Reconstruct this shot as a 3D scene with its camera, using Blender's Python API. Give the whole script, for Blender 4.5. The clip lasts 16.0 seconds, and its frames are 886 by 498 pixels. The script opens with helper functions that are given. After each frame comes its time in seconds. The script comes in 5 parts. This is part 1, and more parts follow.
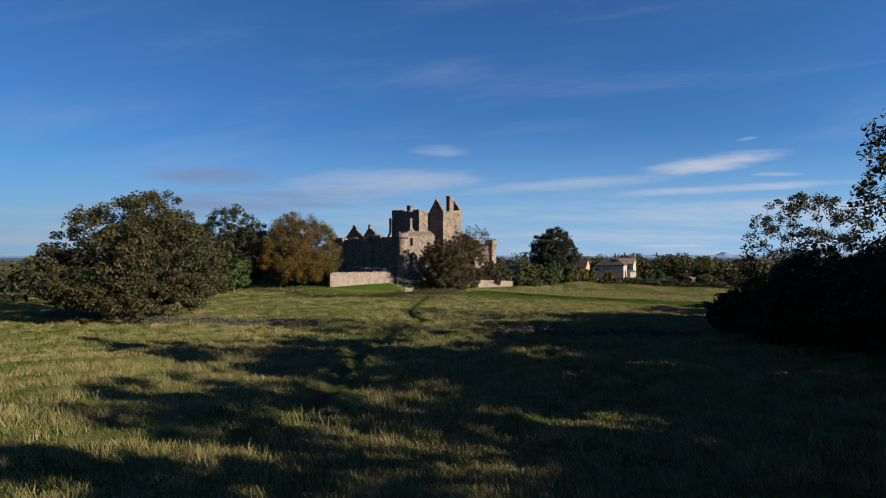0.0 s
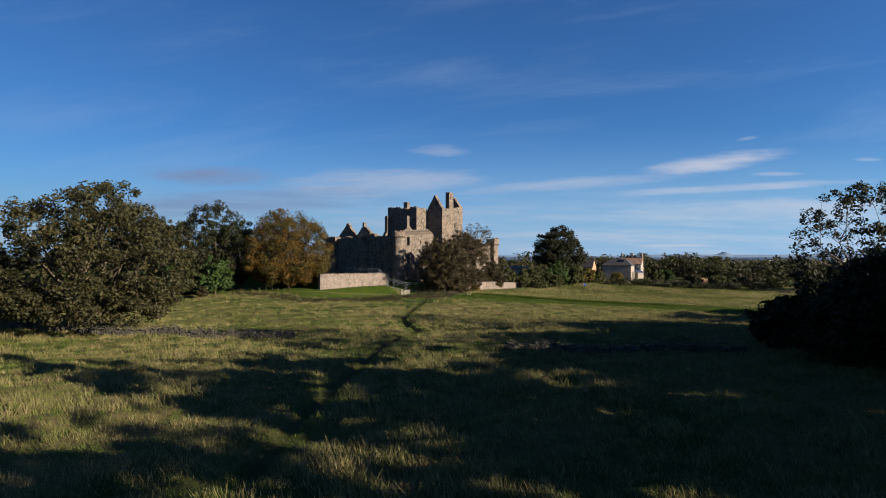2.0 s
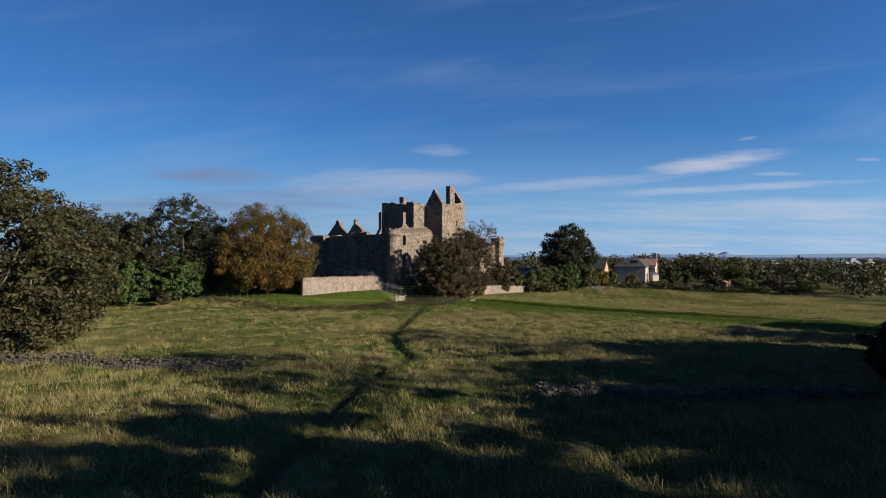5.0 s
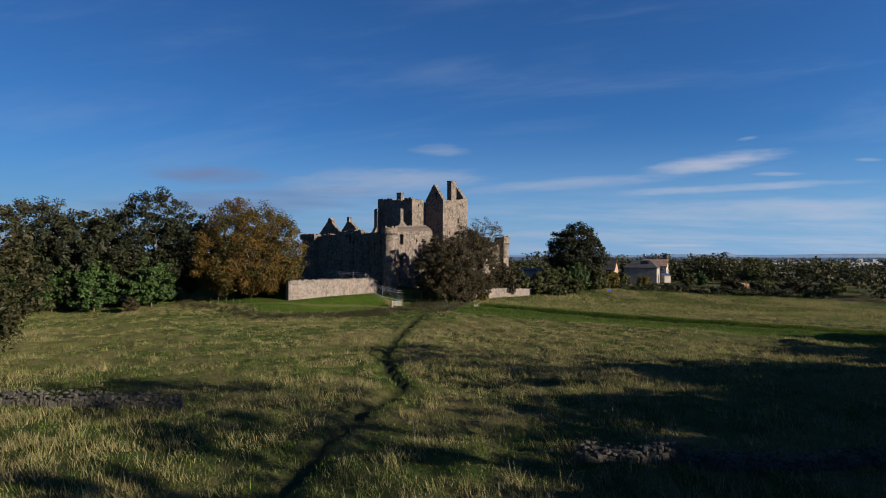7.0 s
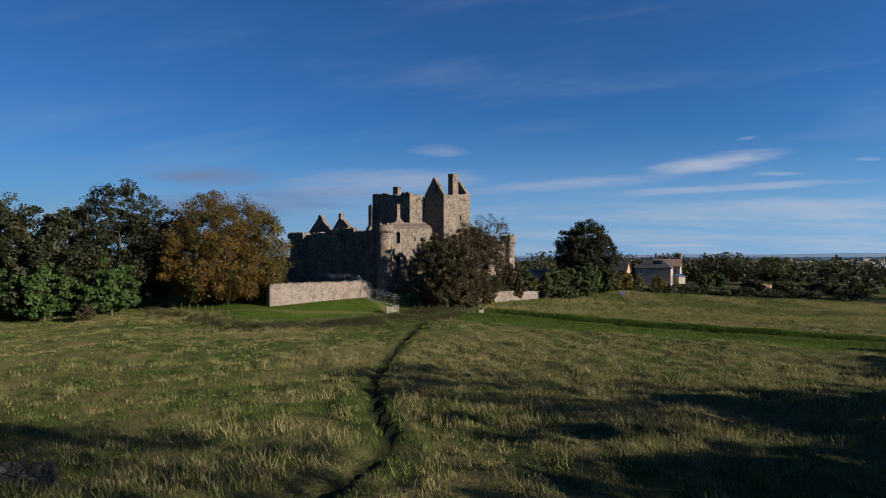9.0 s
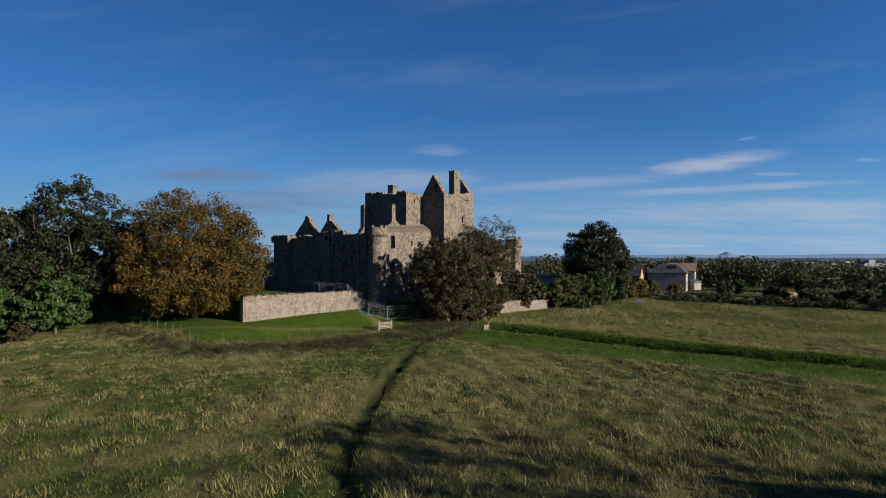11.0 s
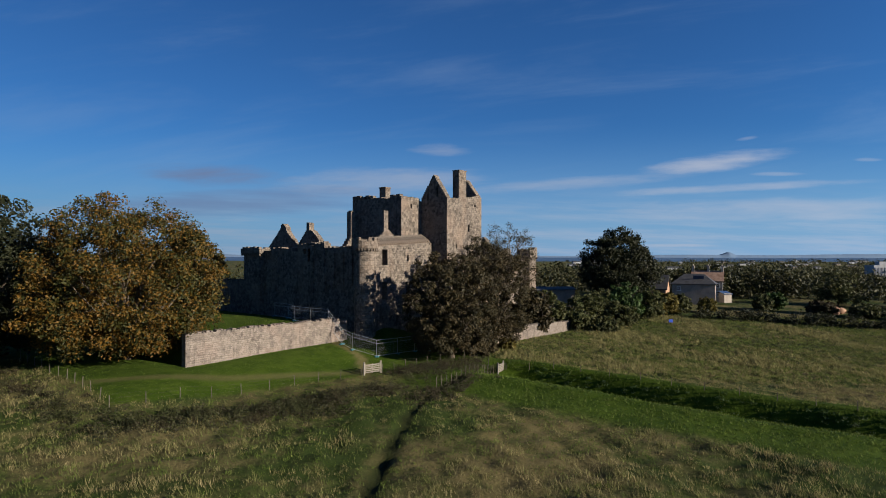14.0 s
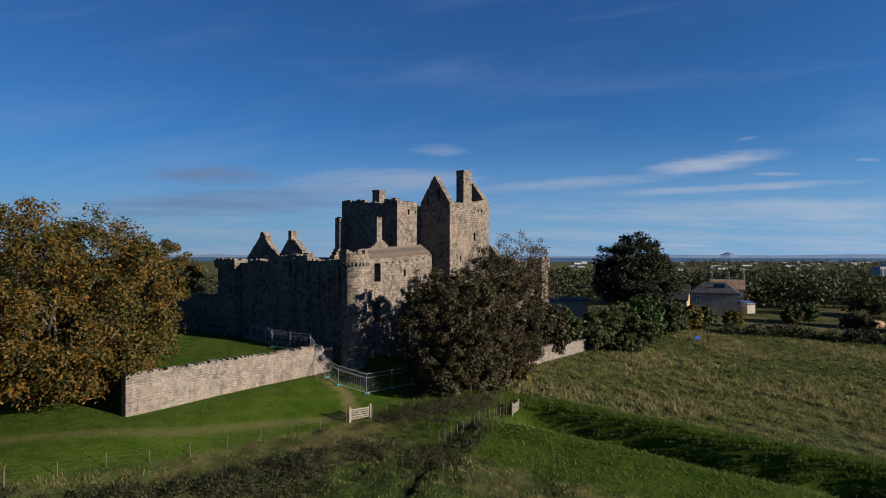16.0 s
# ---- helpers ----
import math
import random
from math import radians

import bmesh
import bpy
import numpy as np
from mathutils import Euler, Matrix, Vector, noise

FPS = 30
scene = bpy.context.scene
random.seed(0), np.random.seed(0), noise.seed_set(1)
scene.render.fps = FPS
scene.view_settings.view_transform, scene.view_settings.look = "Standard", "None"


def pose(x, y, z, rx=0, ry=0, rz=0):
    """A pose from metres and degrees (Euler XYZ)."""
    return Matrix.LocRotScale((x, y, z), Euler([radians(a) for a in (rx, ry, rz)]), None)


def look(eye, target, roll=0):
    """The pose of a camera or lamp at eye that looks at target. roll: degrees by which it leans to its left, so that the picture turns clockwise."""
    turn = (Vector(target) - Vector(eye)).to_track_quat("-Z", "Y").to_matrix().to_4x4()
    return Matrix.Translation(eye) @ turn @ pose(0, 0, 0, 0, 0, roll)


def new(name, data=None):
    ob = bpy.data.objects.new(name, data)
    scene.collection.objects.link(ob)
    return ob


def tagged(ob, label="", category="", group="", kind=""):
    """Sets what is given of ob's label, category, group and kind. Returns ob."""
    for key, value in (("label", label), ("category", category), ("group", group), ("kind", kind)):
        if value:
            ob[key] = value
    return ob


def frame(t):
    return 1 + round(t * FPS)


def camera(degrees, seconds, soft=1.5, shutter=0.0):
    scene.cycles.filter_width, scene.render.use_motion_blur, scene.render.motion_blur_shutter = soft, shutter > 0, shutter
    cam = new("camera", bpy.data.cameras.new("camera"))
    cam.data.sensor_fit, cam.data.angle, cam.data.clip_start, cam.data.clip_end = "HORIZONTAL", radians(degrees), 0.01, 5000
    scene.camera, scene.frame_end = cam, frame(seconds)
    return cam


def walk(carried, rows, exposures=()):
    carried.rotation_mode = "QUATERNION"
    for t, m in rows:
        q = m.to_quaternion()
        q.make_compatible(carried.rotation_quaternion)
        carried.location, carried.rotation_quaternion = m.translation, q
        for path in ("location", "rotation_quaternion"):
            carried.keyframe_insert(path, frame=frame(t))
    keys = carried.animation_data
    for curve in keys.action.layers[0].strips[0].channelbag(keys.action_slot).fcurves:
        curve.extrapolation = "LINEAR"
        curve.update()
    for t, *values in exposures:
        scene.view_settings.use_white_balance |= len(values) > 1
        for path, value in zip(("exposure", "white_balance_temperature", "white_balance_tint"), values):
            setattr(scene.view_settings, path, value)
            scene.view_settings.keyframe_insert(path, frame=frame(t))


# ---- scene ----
cam = camera(76.5, 16.0, soft=1.0)
PATH = [
    (0, (-0.127, 3.096, 9.449), (-0.127, 13.091, 9.559), -0.00),
    (0.5, (0.004, 5.438, 9.496), (0.004, 15.438, 9.601), 0.00),
    (1, (0.085, 7.845, 9.520), (0.085, 17.845, 9.625), 0.00),
    (1.5, (0.131, 10.238, 9.503), (0.131, 20.238, 9.608), -0.00),
    (2, (0.113, 12.640, 9.528), (0.113, 22.640, 9.633), -0.00),
    (2.5, (0.078, 15.069, 9.599), (0.083, 25.064, 9.704), 0.00),
    (3, (0.130, 17.503, 9.661), (0.130, 27.503, 9.761), 0.00),
    (3.5, (0.126, 19.966, 9.667), (0.126, 29.966, 9.772), -0.00),
    (4, (0.143, 22.594, 9.667), (0.143, 32.589, 9.772), -0.00),
    (6.5, (-0.059, 35.284, 9.891), (-0.059, 45.284, 9.986), 0.10),
    (7, (-0.081, 37.900, 9.893), (-0.081, 47.900, 9.988), 0.10),
    (7.5, (-0.176, 40.627, 9.835), (-0.171, 50.627, 9.935), 0.00),
    (8, (-0.247, 43.377, 9.755), (-0.242, 53.377, 9.860), -0.00),
    (8.5, (-0.288, 46.131, 9.728), (-0.283, 56.126, 9.833), -0.00),
    (9, (-0.263, 48.836, 9.709), (-0.263, 58.836, 9.819), -0.10),
    (11.5, (-0.370, 62.892, 11.306), (-0.365, 72.892, 11.401), 0.10),
    (12, (-0.444, 65.722, 11.710), (-0.439, 75.717, 11.800), 0.10),
    (12.5, (-0.498, 68.558, 12.116), (-0.493, 78.558, 12.211), 0.00),
    (13, (-0.582, 71.424, 12.488), (-0.577, 81.424, 12.578), 0.10),
    (13.5, (-0.647, 74.250, 12.928), (-0.637, 84.250, 13.018), 0.10),
    (14, (-0.718, 77.058, 13.353), (-0.713, 87.058, 13.448), 0.10),
    (14.5, (-0.779, 79.892, 13.786), (-0.774, 89.892, 13.881), 0.10),
    (15, (-0.864, 82.706, 14.238), (-0.859, 92.706, 14.333), 0.10),
    (15.5, (-0.948, 85.459, 14.707), (-0.943, 95.459, 14.802), 0.10),
    (16, (-1.044, 88.052, 15.050), (-1.034, 98.052, 15.145), 0.10),
]
walk(cam, [(t, look(eye, target, roll)) for t, eye, target, roll in PATH],
     [(0, 1.28, 6900, 10), (4, 1.26, 6900, 10), (6.5, 1.05, 6500, 10), (8.5, 1.00, 6450, 9), (12.5, 0.93, 6400, 8), (16, 0.92, 6400, 8)])

# ---- light ----
SUN_AZ, SUN_EL = radians(118), radians(16)        # azimuth from +y towards +x
SUN_DIR = Vector((math.sin(SUN_AZ) * math.cos(SUN_EL), math.cos(SUN_AZ) * math.cos(SUN_EL), math.sin(SUN_EL)))
sun = new("sun", bpy.data.lights.new("sun", "SUN"))
sun.data.energy, sun.data.angle, sun.data.color = 5.0, radians(0.5), (1.0, 0.87, 0.71)
sun.matrix_world = look(SUN_DIR * 300, (0, 0, 0))


def link(tree, a, b):
    tree.links.new(a, b)


def math_node(tree, op, a, b=None, c=None, clamp=False):
    n = tree.nodes.new("ShaderNodeMath")
    n.operation, n.use_clamp = op, clamp
    for i, v in enumerate((a, b, c)):
        if v is None:
            continue
        if isinstance(v, (int, float)):
            n.inputs[i].default_value = v
        else:
            tree.links.new(v, n.inputs[i])
    return n.outputs[0]


def mix_node(tree, fac, a, b, blend="MIX"):
    n = tree.nodes.new("ShaderNodeMix")
    n.data_type, n.blend_type = "RGBA", blend
    for sock, v in ((n.inputs[0], fac), (n.inputs[6], a), (n.inputs[7], b)):
        if isinstance(v, (int, float)):
            sock.default_value = v
        elif isinstance(v, tuple):
            sock.default_value = (*v, 1.0)
        else:
            tree.links.new(v, sock)
    return n.outputs[2]


def noise_node(tree, vec, scale, detail=4.0, rough=0.55, distort=0.0):
    n = tree.nodes.new("ShaderNodeTexNoise")
    n.inputs["Scale"].default_value, n.inputs["Detail"].default_value = scale, detail
    n.inputs["Roughness"].default_value, n.inputs["Distortion"].default_value = rough, distort
    if vec is not None:
        tree.links.new(vec, n.inputs["Vector"])
    return n.outputs["Fac"]


def ramp_node(tree, fac, lo, hi):
    n = tree.nodes.new("ShaderNodeMapRange")
    n.interpolation_type = "SMOOTHSTEP"
    n.inputs[1].default_value, n.inputs[2].default_value = lo, hi
    tree.links.new(fac, n.inputs[0])
    return n.outputs[0]


# ---- sky: clear blue with thin high cloud ----
world = bpy.data.worlds.new("world")
scene.world = world
world.use_nodes = True
wt = world.node_tree
wt.nodes.clear()
w_out, w_bg = wt.nodes.new("ShaderNodeOutputWorld"), wt.nodes.new("ShaderNodeBackground")
w_sky = wt.nodes.new("ShaderNodeTexSky")
w_sky.sky_type, w_sky.sun_disc = "NISHITA", False
w_sky.sun_elevation, w_sky.sun_rotation = SUN_EL, SUN_AZ
w_sky.air_density, w_sky.dust_density, w_sky.ozone_density, w_sky.altitude = 1.0, 0.0, 3.0, 100
w_co = wt.nodes.new("ShaderNodeTexCoord")
w_sep = wt.nodes.new("ShaderNodeSeparateXYZ")
link(wt, w_co.outputs["Generated"], w_sep.inputs[0])
w_depth = math_node(wt, "ADD", math_node(wt, "ABSOLUTE", w_sep.outputs[1]), 0.02)
w_u = math_node(wt, "DIVIDE", w_sep.outputs[0], w_depth)
w_v = math_node(wt, "DIVIDE", w_sep.outputs[2], w_depth)


def flat_vec(su, sv, tilt=0.0, off=0.0):
    """Sky coordinates, stretched along the wind."""
    c = wt.nodes.new("ShaderNodeCombineXYZ")
    link(wt, math_node(wt, "MULTIPLY", w_u, su), c.inputs[0])
    link(wt, math_node(wt, "MULTIPLY", math_node(wt, "SUBTRACT", w_v, math_node(wt, "MULTIPLY", w_u, tilt)), sv), c.inputs[1])
    c.inputs[2].default_value = off
    return c.outputs[0]


def streak(u, v, hu, hv, tilt, soft_noise, amount):
    """One cloud: an ellipse with frayed edges."""
    du = math_node(wt, "SUBTRACT", w_u, u)
    dv = math_node(wt, "SUBTRACT", math_node(wt, "SUBTRACT", w_v, v), math_node(wt, "MULTIPLY", du, tilt))
    a = math_node(wt, "POWER", math_node(wt, "ABSOLUTE", math_node(wt, "DIVIDE", du, hu)), 2.0)
    b = math_node(wt, "POWER", math_node(wt, "ABSOLUTE", math_node(wt, "DIVIDE", dv, hv)), 2.0)
    r = math_node(wt, "ADD", math_node(wt, "ADD", a, b), math_node(wt, "MULTIPLY", math_node(wt, "SUBTRACT", soft_noise, 0.5), 2.6))
    return math_node(wt, "MULTIPLY", math_node(wt, "SUBTRACT", 1.0, ramp_node(wt, r, -0.5, 1.3)), amount)


fray = noise_node(wt, flat_vec(7, 42, 0.05), 1.0, 6, 0.62)
fine = noise_node(wt, flat_vec(5, 60, -0.03, 3.0), 1.0, 6, 0.6)
wisp = noise_node(wt, flat_vec(1.6, 11, 0.13, 7.0), 1.0, 6, 0.6, 0.4)
STREAKS = [
    (0.47, 0.160, 0.13, 0.017, 0.12, 0.75), (0.24, 0.125, 0.22, 0.012, 0.07, 0.42), (0.52, 0.118, 0.22, 0.008, 0.05, 0.55),
    (0.0, 0.182, 0.055, 0.011, 0.0, 0.42), (0.53, 0.203, 0.022, 0.004, 0.15, 0.4), (0.42, 0.016, 0.08, 0.0035, 0.0, 0.75),
    (-0.10, 0.128, 0.19, 0.026, 0.03, 0.5), (0.60, 0.080, 0.30, 0.022, 0.02, 0.45), (0.74, 0.166, 0.03, 0.004, 0.0, 0.5),
    (0.58, 0.141, 0.05, 0.004, 0.0, 0.4)]
cover = None
for u, v, hu, hv, tilt, amount in STREAKS:
    m = streak(u, v, hu, hv, tilt, fray, amount)
    cover = m if cover is None else math_node(wt, "MAXIMUM", cover, m)
# low veil of stratus near the horizon, and faint cirrus higher up
veil = math_node(wt, "MULTIPLY", ramp_node(wt, fine, 0.36, 0.70),
                 math_node(wt, "SUBTRACT", 1.0, ramp_node(wt, w_v, 0.03, 0.135)))
cirrus = math_node(wt, "MULTIPLY", ramp_node(wt, wisp, 0.46, 0.78), 0.13)
grey = math_node(wt, "MAXIMUM", streak(-0.40, 0.138, 0.13, 0.020, -0.03, fray, 0.85), streak(-0.36, 0.090, 0.30, 0.026, 0.05, fine, 0.65))
SKY_GAIN = 0.0378
w_col = mix_node(wt, 1.0, w_sky.outputs[0], (0.38, 0.81, 1.37), "MULTIPLY")
haze = math_node(wt, "MULTIPLY", math_node(wt, "SUBTRACT", 1.0, ramp_node(wt, w_v, -0.06, 0.24)), 0.95)
w_col = mix_node(wt, haze, w_col, (2.9, 5.1, 8.4))
w_col = mix_node(wt, cirrus, w_col, (5.2, 6.6, 8.6))
w_col = mix_node(wt, math_node(wt, "MULTIPLY", veil, 0.55), w_col, (5.0, 6.0, 7.8))
w_col = mix_node(wt, grey, w_col, (2.5, 3.3, 5.6))
w_col = mix_node(wt, cover, w_col, (5.9, 6.3, 7.6))
# a clear sky deepens towards the zenith and away from the sun
w_col = mix_node(wt, math_node(wt, "MULTIPLY", ramp_node(wt, w_sep.outputs[2], 0.40, 0.85), 0.5), w_col, (0.12, 0.3, 0.75))
w_side = math_node(wt, "ADD", 0.97, math_node(wt, "MULTIPLY", w_sep.outputs[0], 0.27))
w_tone = wt.nodes.new("ShaderNodeCombineColor")
for i in range(3):
    link(wt, w_side, w_tone.inputs[i])
w_col = mix_node(wt, 1.0, w_col, w_tone.outputs[0], "MULTIPLY")
link(wt, w_col, w_bg.inputs[0])
w_bg.inputs[1].default_value = SKY_GAIN
link(wt, w_bg.outputs[0], w_out.inputs[0])


# ---- materials ----
def material(name, rough=0.9, spec=0.25):
    m = bpy.data.materials.new(name)
    m.use_nodes = True
    t = m.node_tree
    b = t.nodes["Principled BSDF"]
    b.inputs["Roughness"].default_value = rough
    b.inputs["Specular IOR Level"].default_value = spec
    return m, t, b


def coords(t, kind="Object"):
    return t.nodes.new("ShaderNodeTexCoord").outputs[kind]


def bump(t, b, height, strength, dist):
    n = t.nodes.new("ShaderNodeBump")
    n.inputs["Strength"].default_value, n.inputs["Distance"].default_value = strength, dist
    link(t, height, n.inputs["Height"])
    link(t, n.outputs[0], b.inputs["Normal"])


def mottled(name, dark, light, scale=1.0, rough=0.9, grain=12.0, bumps=0.4, dist=0.03, spec=0.25, metal=0.0, vary=0.0):
    """A plain worn surface: broad stains and fine grain between two colours."""
    m, t, b = material(name, rough, spec)
    co = coords(t)
    broad, small = noise_node(t, co, scale, 5), noise_node(t, co, scale * grain, 4)
    f = math_node(t, "ADD", math_node(t, "MULTIPLY", broad, 0.6), math_node(t, "MULTIPLY", small, 0.4))
    f = ramp_node(t, f, 0.32, 0.68)
    if vary:
        info = t.nodes.new("ShaderNodeObjectInfo")
        f = math_node(t, "ADD", math_node(t, "MULTIPLY", f, 1 - vary), math_node(t, "MULTIPLY", info.outputs["Random"], vary))
    link(t, mix_node(t, f, dark, light), b.inputs["Base Color"])
    b.inputs["Metallic"].default_value = metal
    if bumps:
        bump(t, b, small, bumps, dist)
    return m


def masonry(name, dark, light, block, mortar, warm=(0.42, 0.30, 0.20), course=0.36, joint=0.35, patch=0.45):
    """Weathered rubble and squared stone: stones, joints, stains."""
    m, t, b = material(name, 0.93, 0.15)
    co = coords(t)
    sep = t.nodes.new("ShaderNodeSeparateXYZ")
    link(t, co, sep.inputs[0])
    comb = t.nodes.new("ShaderNodeCombineXYZ")
    wob = noise_node(t, co, 0.9, 3)
    link(t, math_node(t, "ADD", math_node(t, "ADD", sep.outputs[0], sep.outputs[1]), math_node(t, "MULTIPLY", wob, 0.6)), comb.inputs[0])
    link(t, math_node(t, "ADD", sep.outputs[2], math_node(t, "MULTIPLY", wob, 0.4)), comb.inputs[1])
    br = t.nodes.new("ShaderNodeTexBrick")
    br.inputs["Scale"].default_value = 1.0
    br.inputs["Brick Width"].default_value, br.inputs["Row Height"].default_value = block, course
    br.inputs["Mortar Size"].default_value, br.inputs["Mortar Smooth"].default_value = 0.03, 0.6
    br.inputs["Color1"].default_value, br.inputs["Color2"].default_value = (0.0, 0.0, 0.0, 1), (1, 1, 1, 1)
    br.inputs["Mortar"].default_value = (0.5, 0.5, 0.5, 1)
    link(t, comb.outputs[0], br.inputs["Vector"])
    vor = t.nodes.new("ShaderNodeTexVoronoi")
    vor.inputs["Scale"].default_value = 2.9
    link(t, co, vor.inputs["Vector"])
    stone = t.nodes.new("ShaderNodeSeparateColor")
    link(t, vor.outputs["Color"], stone.inputs[0])
    tone = math_node(t, "ADD", math_node(t, "MULTIPLY", stone.outputs[0], 0.62), math_node(t, "MULTIPLY", br.outputs["Color"], 0.16))
    small = noise_node(t, co, 9.0, 5, 0.65)
    tone = math_node(t, "ADD", tone, math_node(t, "MULTIPLY", math_node(t, "SUBTRACT", small, 0.35), 0.9))
    col = mix_node(t, math_node(t, "MULTIPLY", tone, 1.0, clamp=True), dark, light)
    col = mix_node(t, math_node(t, "MULTIPLY", ramp_node(t, noise_node(t, co, 0.32, 4), 0.45, 0.68), patch), col, warm)
    stain = math_node(t, "MULTIPLY", ramp_node(t, noise_node(t, co, 0.55, 6, 0.7), 0.52, 0.75), 0.55)
    col = mix_node(t, stain, col, tuple(v * 0.45 for v in dark))
    # rain streaks run down from the wall heads
    mp = t.nodes.new("ShaderNodeMapping")
    mp.inputs["Scale"].default_value = (1.6, 1.6, 0.10)
    link(t, co, mp.inputs["Vector"])
    run = math_node(t, "MULTIPLY", ramp_node(t, noise_node(t, mp.outputs[0], 1.0, 5, 0.6), 0.53, 0.72), 0.42)
    col = mix_node(t, run, col, tuple(v * 0.55 for v in dark))
    pale = math_node(t, "MULTIPLY", ramp_node(t, noise_node(t, co, 1.3, 5, 0.65), 0.56, 0.74), 0.5)
    col = mix_node(t, pale, col, tuple(v * 1.25 for v in light))
    col = mix_node(t, math_node(t, "MULTIPLY", br.outputs["Fac"], joint), col, mortar)
    link(t, col, b.inputs["Base Color"])
    h = math_node(t, "ADD", math_node(t, "MULTIPLY", stone.outputs[1], 0.7), math_node(t, "MULTIPLY", small, 0.5))
    h = math_node(t, "SUBTRACT", h, math_node(t, "MULTIPLY", br.outputs["Fac"], 0.6))
    bump(t, b, h, 0.9, 0.10)
    return m


def leafage(name, dark, light, accent=None, amount=0.0, translucent=0.25):
    """Leaves: each leaf its own shade, with broad drifts of a second colour."""
    m, t, b = material(name, 0.62, 0.3)
    geo = t.nodes.new("ShaderNodeNewGeometry")
    co = coords(t)
    f = math_node(t, "ADD", math_node(t, "MULTIPLY", geo.outputs["Random Per Island"], 0.65), math_node(t, "MULTIPLY", noise_node(t, co, 0.5, 3), 0.5))
    col = mix_node(t, math_node(t, "MULTIPLY", f, 1.0, clamp=True), dark, light)
    if accent:
        drift = math_node(t, "MULTIPLY", ramp_node(t, math_node(t, "ADD", math_node(t, "MULTIPLY", noise_node(t, co, 0.28, 3), 0.7),
                          math_node(t, "MULTIPLY", geo.outputs["Random Per Island"], 0.3)), 0.42, 0.62), amount)
        col = mix_node(t, drift, col, accent)
    link(t, col, b.inputs["Base Color"])
    if translucent:
        tr = t.nodes.new("ShaderNodeBsdfTranslucent")
        link(t, col, tr.inputs[0])
        mx = t.nodes.new("ShaderNodeMixShader")
        mx.inputs[0].default_value = translucent
        link(t, b.outputs[0], mx.inputs[1])
        link(t, tr.outputs[0], mx.inputs[2])
        link(t, mx.outputs[0], t.nodes["Material Output"].inputs[0])
    return m


STONE = masonry("castle_stone", (0.034, 0.029, 0.025), (0.245, 0.207, 0.174), 0.52, (0.085, 0.073, 0.060), (0.225, 0.165, 0.125), 0.31, 0.28)
RUBBLE = masonry("garden_wall_stone", (0.10, 0.085, 0.074), (0.255, 0.218, 0.190), 0.42, (0.17, 0.147, 0.128), (0.245, 0.185, 0.155), 0.22, 0.14, 0.55)
DRYSTONE = mottled("dry_stone", (0.018, 0.018, 0.014), (0.105, 0.096, 0.080), 1.3, 0.95, 8, 0.8, 0.05, vary=0.35)
BARK = mottled("bark", (0.045, 0.035, 0.026), (0.13, 0.105, 0.08), 2.0, 0.95, 6, 0.9, 0.06)
TIMBER = mottled("grey_timber", (0.11, 0.097, 0.082), (0.25, 0.225, 0.19), 3.0, 0.85, 10, 0.4, 0.01, vary=0.3)
POST_WOOD = mottled("dark_weathered_post", (0.045, 0.040, 0.032), (0.13, 0.115, 0.092), 3.0, 0.9, 10, 0.4, 0.01, vary=0.3)
GALV = mottled("galvanised_steel", (0.24, 0.26, 0.28), (0.38, 0.40, 0.42), 4.0, 0.45, 8, 0.1, 0.004, spec=0.5, metal=0.25)
BLUE_FOOT = mottled("blue_green_rubber", (0.03, 0.12, 0.14), (0.06, 0.20, 0.23), 3.0, 0.8, 6, 0.2, 0.01)
HARL = mottled("cream_harling", (0.20, 0.175, 0.152), (0.31, 0.275, 0.24), 0.8, 0.95, 20, 0.4, 0.02)
SLATE = mottled("dark_slate", (0.025, 0.027, 0.032), (0.075, 0.075, 0.08), 1.2, 0.6, 10, 0.5, 0.02)
TILE_RED = mottled("red_brown_tile", (0.15, 0.09, 0.065), (0.30, 0.20, 0.15), 1.2, 0.85, 10, 0.5, 0.02)
BRICKISH = mottled("reddish_stone", (0.20, 0.12, 0.08), (0.38, 0.24, 0.16), 1.0, 0.9, 9, 0.5, 0.03)
WHITE = mottled("white_paint", (0.62, 0.62, 0.62), (0.80, 0.80, 0.79), 0.5, 0.7, 12, 0.1, 0.01)
CONCRETE = mottled("pale_cladding", (0.24, 0.25, 0.27), (0.36, 0.37, 0.39), 0.2, 0.8, 12, 0.1, 0.02)
DARK_BAND = mottled("dark_cladding", (0.07, 0.08, 0.11), (0.12, 0.13, 0.17), 0.2, 0.7, 12, 0.1, 0.02)
SOLAR = mottled("solar_glass", (0.03, 0.05, 0.10), (0.06, 0.09, 0.16), 0.7, 0.12, 6, 0.0, 0.0, spec=0.6)
GLASS_DARK = mottled("window_glass", (0.015, 0.018, 0.022), (0.03, 0.034, 0.04), 0.7, 0.08, 6, 0.0, 0.0, spec=0.6)
BLUE_SIGN = mottled("blue_paint", (0.02, 0.05, 0.28), (0.04, 0.09, 0.42), 2.0, 0.5, 6, 0.0, 0.0)

